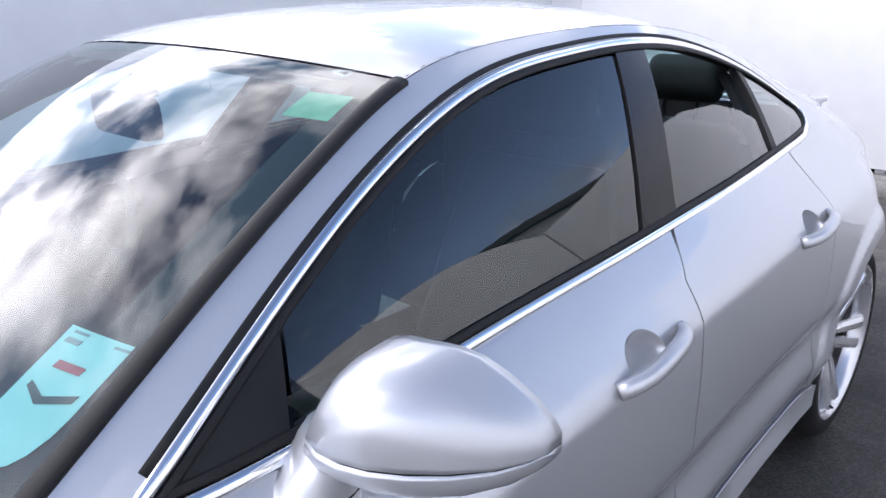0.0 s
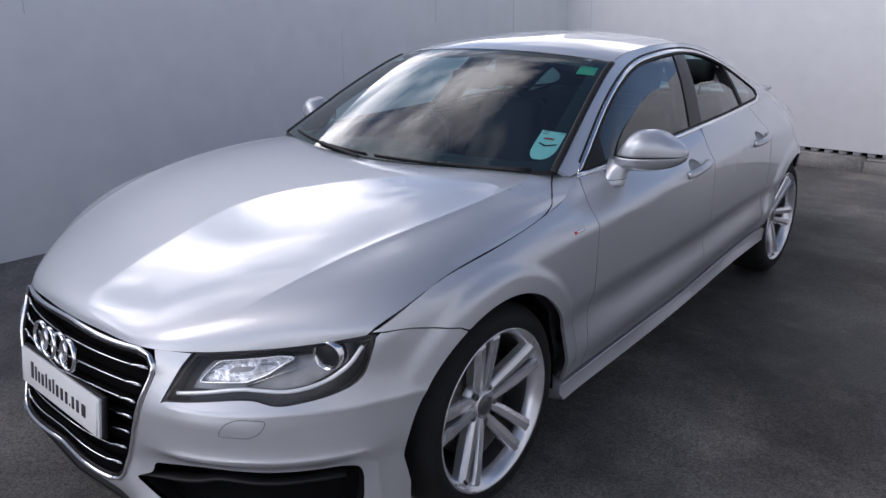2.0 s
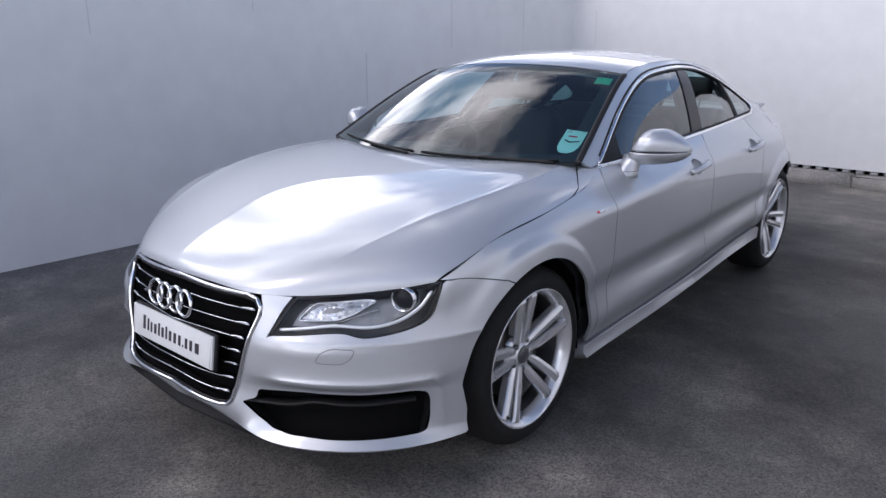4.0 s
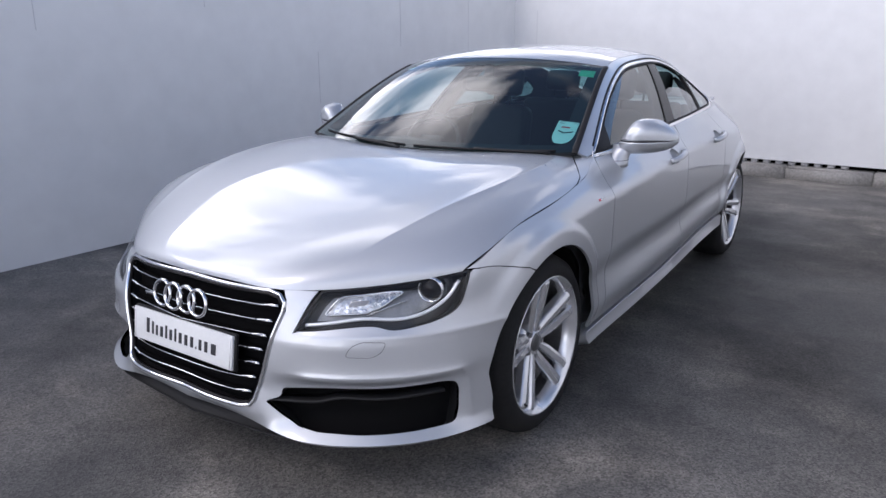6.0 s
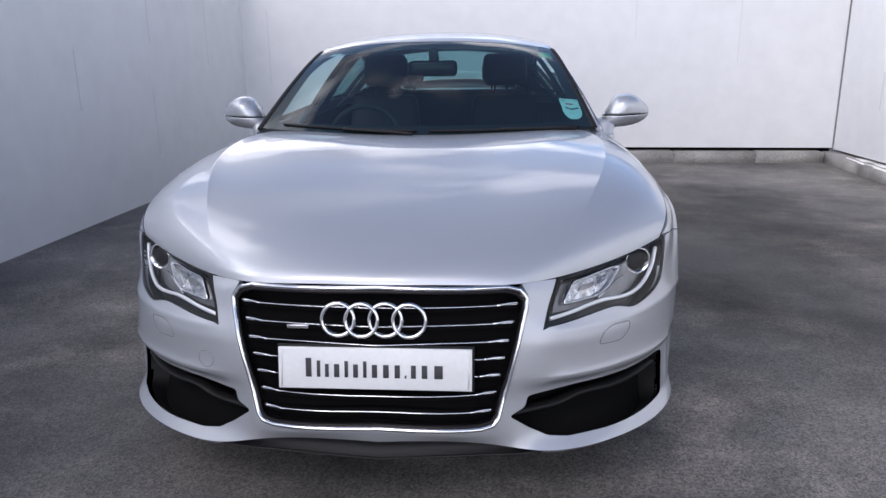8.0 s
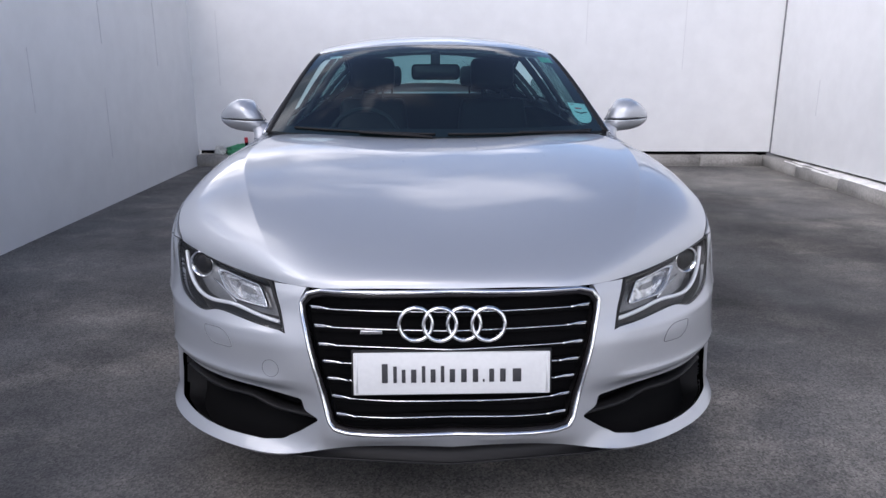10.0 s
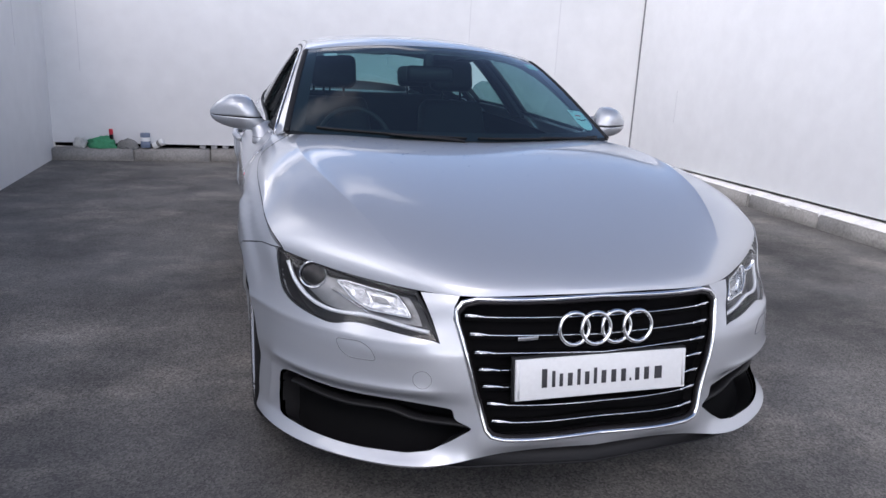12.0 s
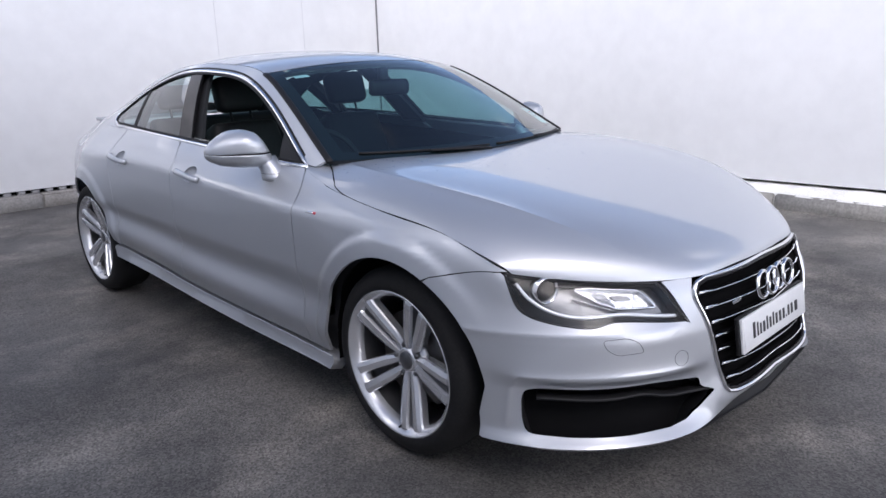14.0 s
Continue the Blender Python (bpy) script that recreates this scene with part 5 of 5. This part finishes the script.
for mirror in (False, True):
    sx = -1 if mirror else 1
    m = tagged(new("door_mirror"), "silver door mirror with a black dividing strip")
    m.parent = car
    flipx = Matrix.Diagonal((sx, 1, 1, 1))

    def add(name, bm, mt, label="", smooth=True):
        bm.transform(flipx)
        return part(name, bm, mt, m, label, smooth)

    add("mirror_cap", loft(mirror_shell(.43, 1.0, .002)), PAINT)
    add("mirror_strip", loft(mirror_shell(.385, .43, -.004)), GLOSS_BLACK, "black dividing strip")
    add("mirror_base", loft(mirror_shell(0.0, .385, .001)), PAINT)
    add("mirror_glass", box_bm((.866, .912, .985), (1.005, .924, 1.066), .003), MIRROR)
    foot = []
    for x, y, z, rx, ry in ((.832, .788, .912, .050, .066), (.831, .793, .930, .049, .063), (.830, .803, .948, .048, .060), (.833, .815, .966, .050, .057), (.841, .828, .985, .053, .055), (.852, .836, 1.006, .054, .050)):
        foot.append([(x + rx * math.cos(q), y + ry * math.sin(q), z) for q in (2 * math.pi * i / 18 for i in range(18))])
    add("mirror_foot", loft(foot), PAINT)
    ring = [[(.8305 + (.0486 + d_) * math.cos(q), .7983 + (.0614 + d_) * math.sin(q), z) for q in (2 * math.pi * i / 24 for i in range(24))] for z, d_ in ((.9385, .0004), (.9395, .0010), (.9405, .0004))]
    add("foot_joint", loft(ring), SEAL)
    for door_name, yc, zc in (("front_door", 1.418, .893), ("rear_door", 2.275, .914)):
        d = [o for o in car.children if o.name.startswith(door_name)][int(mirror)]
        handle = new("handle")
        handle.parent = d
        p0 = p_y(yc)
        # grip: a bowed bar standing off the door
        L = .118
        path, ups = [], []
        for i in range(19):
            u = -1 + 2 * i / 18
            a = np.array([[p0 + u * L, zc + .012 * u]])
            stand = .036 * (1 - abs(u) ** 3.2) + .002
            path.append((side(a[:, 0], a[:, 1]) + normals_of(side, a, False) * stand)[0])
            ups.append(normals_of(side, a, False)[0])
        sweep("grip", path, ups, .030, .020, PAINT, handle, mirror=mirror)
        cup = handle_cup(yc, zc)

        def dish(a, b):
            r = np.clip(1 - (((a - p0 + .012) / .058) ** 2 + ((b - zc - .006) / .040) ** 2), 0, 1)
            uv = np.stack([a, b], 1)
            return side(a, b) - normals_of(side, uv, False) * (.026 * np.sqrt(r + 1e-4))[:, None]

        sheet("grip_recess", [cup], dish, PAINT, handle, .012, depth=0.0, mirror=mirror)

# small wing badges, kept as plain bars
for mirror in (False, True):
    slope = .03
    for y0, y1, mt, lb in ((.376, .392, RED, "small red badge bar"), (.395, .438, CHROME, "small chrome badge bar")):
        a = np.array([(p, .840 + slope * (p - p_y(.41))) for p in np.linspace(p_y(y0), p_y(y1), 6)])
        sweep("wing_badge", side(a[:, 0], a[:, 1]), normals_of(side, a, False), .010, .004, mt, car, mirror=mirror, label=lb)


# ---- cabin ----
def cushion(lo, hi, r=.05):
    return box_bm(lo, hi, r, 4)


def seat_at(x, y, rear=False):
    s = tagged(new("seat"), "black leather seat with a separate head restraint")
    s.parent = car
    w = .25
    part("seat_cushion", cushion((x - w, y - .50, .42), (x + w, y + .02, .60), .06), LEATHER, s)
    bm = cushion((-w, -.06, 0), (w, .08, .60), .055)
    for v in bm.verts:
        v.co.x *= 1 - .22 * max(0, v.co.z - .2) / .4
    bm.transform(pose(x, y, .52, -19, 0, 0))
    part("seat_back", bm, LEATHER, s)
    bm = cushion((-.135, -.05, .655), (.135, .055, .845 if not rear else .80), .05)
    bm.transform(pose(x, y, .52, -16, 0, 0))
    part("head_restraint", bm, LEATHER, s)
    for o in (-.06, .06):
        bm = bmesh.new()
        bmesh.ops.create_cone(bm, cap_ends=True, segments=10, radius1=.007, radius2=.007, depth=.13)
        bm.transform(pose(x, y, .52, -17, 0, 0) @ pose(o, 0, .63))
        part("restraint_rod", bm, BLACK, s)


for x in (-.37, .37):
    seat_at(x, 1.66)
for x in (-.36, .36):
    seat_at(x, 2.50, True)
part("rear_bench", cushion((-.60, 2.50, .55), (.60, 2.64, 1.10), .05), LEATHER, car)
dash = []
for y, z in ((.46, .93), (.60, .965), (.80, .955), (.93, .90), (.95, .70)):
    dash.append([(-.72, y, z), (-.37, y, z + .035), (0, y, z + .0), (.37, y, z + .005), (.72, y, z - .01), (.72, y, .55), (-.72, y, .55)])
part("dashboard", loft(dash), TRIM, car, "dark moulded dashboard")
bm = bmesh.new()
m_, k_ = 48, 10
rows = [[bm.verts.new(((.182 + .014 * math.cos(b)) * math.cos(a), .014 * math.sin(b), (.182 + .014 * math.cos(b)) * math.sin(a))) for b in (2 * math.pi * j / k_ for j in range(k_))] for a in (2 * math.pi * i / m_ for i in range(m_))]
for i in range(m_):
    for j in range(k_):
        bm.faces.new((rows[i][j], rows[i][(j + 1) % k_], rows[(i + 1) % m_][(j + 1) % k_], rows[(i + 1) % m_][j]))
wheel_pose = pose(-.37, 1.04, .905, -24, 0, 0)
bm.transform(wheel_pose)
steer = tagged(new("steering_wheel"), "black leather steering wheel on the driver's side")
steer.parent = car
part("steering_rim", bm, LEATHER, steer)
for lo, hi in (((-.17, -.01, -.025), (.17, .012, .02)), ((-.07, -.03, -.075), (.07, .012, .06)), ((-.025, -.01, -.17), (.025, .01, -.05))):
    bm = box_bm(lo, hi, .01)
    bm.transform(wheel_pose)
    part("steering_spoke", bm, TRIM, steer)
rear_view = tagged(new("rear_view_mirror"), "black inside mirror hung from the windscreen")
rear_view.parent = car
part("mirror_body", box_bm((-.122, .995, 1.224), (.122, 1.025, 1.302), .028, 3), GLOSS_BLACK, rear_view)
part("mirror_stem", box_bm((-.024, 1.035, 1.29), (.024, 1.075, 1.362), .012), BLACK, rear_view)
for mirror in (False, True):
    # inner faces of the pillars and doors, and the sun visors
    ys = np.linspace(.56, 3.40, 40)
    ring_out = [(float(y), float(RZ(y)) - .004) for y in ys] + [(3.3, 1.05), (2.6, 1.06)] + [(2.80, 1.11)] + [(float(y), float(dlo_top(y)) - .02) for y in np.linspace(2.76, .74, 30)] + [(.62, 1.0)]
    sheet("pillar_lining", [ring_out], lambda a, b: upper(a, b, .035), TRIM, car, .05, depth=0, flip=False, mirror=mirror)
    bp = [(1.56, 1.02), (1.80, 1.36), (1.95, 1.36), (1.75, 1.02)]
    sheet("middle_pillar", [bp], lambda a, b: upper(a, b, .05), TRIM, car, .05, depth=0.02, flip=False, mirror=mirror)
    sx = -1 if mirror else 1
    part("visor", box_bm((sx * .37 - .16, 1.12, 1.345), (sx * .37 + .16, 1.27, 1.362), .008), LINING, car)
    cp = [(2.36, 1.06), (2.46, 1.27), (2.56, 1.24), (2.46, 1.06)]
    sheet("rear_pillar", [cp], lambda a, b: upper(a, b, .05), TRIM, car, .05, depth=0.02, flip=False, mirror=mirror)


# ---- on the glass ----
def on_glass(name, pts, mat, lift, label="", category="", smooth_times=0, thing=True):
    """A paper-thin card on the inside of the windscreen, drawn in (rail y, t)."""
    lp = smooth_loop(pts, smooth_times) if smooth_times else pts
    ob = sheet(name, [lp], cap_in(lift), mat, None if thing else car, .01, depth=.0006, flip=True)
    return tagged(ob, label, category) if thing else ob


def cap_find(x, z):
    """The (rail y, t) at which the windscreen lies at x and z."""
    best = None
    for y in np.linspace(.5, 1.18, 260):
        t = x / float(RX(y))
        if abs(t) < 1:
            q = cap(np.array([y]), np.array([t]))[0]
            e = abs(q[2] - z)
            if best is None or e < best[0]:
                best = (e, y, t)
    return best[1], best[2]


permit = [cap_find(x, z + .012) for x, z in ((.603, 1.120), (.690, 1.112), (.703, 1.066), (.704, 1.054), (.700, 1.044), (.692, 1.037), (.680, 1.033), (.666, 1.032), (.652, 1.034), (.640, 1.039), (.630, 1.046), (.622, 1.056), (.617, 1.068))]
card = tagged(on_glass("parking_card", permit, TEAL, .0025), "pale teal card with a rounded foot stuck inside the windscreen", "card")
bar = [cap_find(q[0], q[1] + .012) for q in ((.632, 1.098), (.668, 1.095), (.668, 1.090), (.632, 1.093))]
on_glass("print_bar", bar, RED, .0015).parent = card
bar = [cap_find(q[0], q[1] + .012) for q in ((.628, 1.083), (.655, 1.075), (.690, 1.078), (.690, 1.074), (.655, 1.070), (.628, 1.079))]
on_glass("print_bar", bar, INK, .0015).parent = card
for x0, z0 in ((.614, 1.117), (.614, 1.112), (.672, 1.110)):
    bar = [cap_find(x, z + .012) for x, z in ((x0, z0), (x0 + .020, z0 - .0018), (x0 + .020, z0 - .0040), (x0, z0 - .0022))]
    on_glass("print_bar", bar, BLOCK_GREY, .0015).parent = card
tax = [cap_find(*q) for q in ((.520, 1.340), (.585, 1.334), (.598, 1.308), (.532, 1.314))]
on_glass("ticket", tax, GREEN, .0025, "small bright green ticket stuck inside the windscreen", "ticket")
lab = [cap_find(*q) for q in ((-.53, 1.338), (-.47, 1.344), (-.468, 1.334), (-.53, 1.328))]
on_glass("label", lab, WHITE, .0025, "small white label at the windscreen's upper corner", "label")

# wipers
for a, b, ya, yb in ((.90, .05, .522, .527), (-.02, -.84, .527, .545)):
    wiper = tagged(new("wiper"), "black wiper resting at the foot of the windscreen")
    wiper.parent = car
    uv = np.array([(ya + (yb - ya) * i / 24, a + (b - a) * i / 24) for i in range(25)])
    nn = normals_of(cap, uv, True)
    on = cap(uv[:, 0], uv[:, 1])
    sweep("wiper_blade", on + nn * .004, nn, .008, .008, SEAL, wiper)
    uv2 = np.array([(.506 + (ya + .004 - .506) * (i / 12) ** .6, a - .02 + ((a + b) / 2 - a) * i / 12) for i in range(13)])
    sweep("wiper_arm", cap(uv2[:, 0], uv2[:, 1]) + normals_of(cap, uv2, True) * .008, normals_of(cap, uv2, True), .012, .008, BLACK, wiper)

# rain drops left on the bonnet and roof
rnd = random.Random(11)
verts, faces = [], []


def drop(c, n, r):
    n = Vector(n).normalized()
    t = n.orthogonal().normalized()
    b = n.cross(t)
    base = len(verts)
    k = 8
    sx_, sy_ = r * rnd.uniform(.8, 1.3), r * rnd.uniform(.8, 1.2)
    for h, f in ((0.0005, 1.0), (r * .32, .78)):
        for i in range(k):
            a = 2 * math.pi * i / k
            verts.append(tuple(Vector(c) + t * (math.cos(a) * sx_ * f) + b * (math.sin(a) * sy_ * f) + n * h))
    verts.append(tuple(Vector(c) + n * (r * .5)))
    for i in range(k):
        j = (i + 1) % k
        faces.append((base + i, base + j, base + k + j, base + k + i))
        faces.append((base + k + i, base + k + j, base + 2 * k))


for _ in range(420):
    t, s_ = abs(rnd.gauss(0, .13)) + .01, rnd.uniform(-.95, .95)
    if t < .75:
        uv = np.array([(t, s_)])
        drop(bonnet(uv[:, 0], uv[:, 1])[0], normals_of(bonnet, uv, False)[0], rnd.choice((.0022, .003, .004, .0055)))
for _ in range(160):
    uv = np.array([(rnd.uniform(1.9, 2.44), rnd.uniform(-.8, .8))])
    drop(cap(uv[:, 0], uv[:, 1])[0], normals_of(cap, uv, True)[0], rnd.choice((.003, .004, .0055)))
drops = link_mesh("water_drops", verts, faces, DROP, None)
tagged(drops, "scattered clear rain drops on the car's paint", "water drops", kind="stuff")


# ---- litter on the kerb in the far corner ----
def lump(name, c, size, mat, label, category, seed, flat=.55):
    bm = bmesh.new()
    bmesh.ops.create_icosphere(bm, subdivisions=4, radius=1)
    for v in bm.verts:
        q = v.co * 1.6 + Vector((seed, 0, 0))
        k = 1 + .34 * noise.noise(q) + .20 * noise.noise(q * 2.7) + .10 * noise.noise(q * 6.0)
        v.co = Vector((v.co.x * size[0] * k, v.co.y * size[1] * k, max(v.co.z * size[2] * k, -size[2] * flat)))
    bm.transform(pose(*c))
    return tagged(part(name, bm, mat, None), label, category)


KZ = .139
lump("netting", (-2.41, 6.545, KZ + .045), (.16, .065, .085), CLOTH_GREEN, "crumpled green netting lying on the kerb", "cloth", 3.0)
lump("rag", (-2.12, 6.54, KZ + .035), (.10, .06, .07), CLOTH_GREY, "crumpled grey rag lying on the kerb", "cloth", 7.0)
lump("rag", (-2.64, 6.55, KZ + .04), (.07, .07, .075), material("pale_rag", (.5, .5, .47), .9, mottle=.2, scale=20), "pale rag lying on the kerb", "cloth", 12.0)


def can(c, tilt_deg, turn_deg, r, h, mats, label):
    """A tin lying at a slant, with a paler band."""
    root = tagged(new("tin"), label, "tin")
    for nm, z0, z1, rr, mt in (("tin_body", 0, h * .45, r, mats[0]), ("tin_band", h * .45, h * .72, r * 1.004, mats[1]), ("tin_top", h * .72, h, r, mats[2])):
        bm = bmesh.new()
        k = 20
        prof = [(0.0, z0), (rr * .97, z0), (rr, z0 + .004), (rr, z1 - .004), (rr * .97, z1), (0.0, z1)]
        rows = [[bm.verts.new((q * math.cos(a), q * math.sin(a), z)) for q, z in prof[1:-1]] for a in (2 * math.pi * i / k for i in range(k))]
        for i in range(k):
            for j in range(3):
                bm.faces.new((rows[i][j], rows[(i + 1) % k][j], rows[(i + 1) % k][j + 1], rows[i][j + 1]))
        bm.faces.new([r_[0] for r_ in rows][::-1]), bm.faces.new([r_[-1] for r_ in rows])
        bm.transform(pose(*c, tilt_deg, 0, turn_deg))
        part(nm, bm, mt, root)
    return root


can((-1.93, 6.535, KZ + .012), 0, 12, .055, .17, (CAN_BLUE, WHITE, CAN_BLUE), "upright dark blue tin with a white band on the kerb")
can((-1.84, 6.535, KZ + .030), 62, 70, .04, .13, (WHITE, CLOTH_GREY, WHITE), "fallen pale tin leaning on the kerb")
can((-2.30, 6.575, KZ + .01), 8, 0, .022, .21, (RED, GLOSS_BLACK, RED), "slim dark bottle standing among rags on the kerb")


# ---- the stance of the car: the cabin sits a little lower on its body and the tail draws in ----
def stance(p):
    x, y, z = p.T
    waist = .012 * smoothstep(2.2, 2.8, y) + .028 * smoothstep(2.85, 3.25, y)
    draw = waist + (.060 * smoothstep(1.9, 2.9, y) - waist) * smoothstep(.92, 1.06, z)
    drop = smoothstep(.70, 1.0, z) * (.3 + .7 * smoothstep(.15, .75, y)) * (.019 + .009 * smoothstep(1.7, 2.8, y))
    return np.stack([x * (1 - draw), y - .02 * smoothstep(2.4, 2.9, y) * smoothstep(.92, 1.06, z), z - drop], 1)


eased = set()
bpy.context.view_layer.update()
for ob in [o for o in bpy.data.objects if o.type == "MESH"]:
    line = [ob]
    while line[-1].parent:
        line.append(line[-1].parent)
    kinds = {o.name.split(".")[0] for o in line}
    if kinds & {"wheel", "door_mirror"} or not kinds & {"car", "water_drops", "parking_card", "ticket", "label"} or ob.data.name in eased:
        continue
    eased.add(ob.data.name)
    co = np.empty(len(ob.data.vertices) * 3)
    ob.data.vertices.foreach_get("co", co)
    m, back = np.array(ob.matrix_world), np.array(ob.matrix_world.inverted())
    placed = stance(co.reshape(-1, 3) @ m[:3, :3].T + m[:3, 3])
    ob.data.vertices.foreach_set("co", (placed @ back[:3, :3].T + back[:3, 3]).ravel())
    ob.data.update()
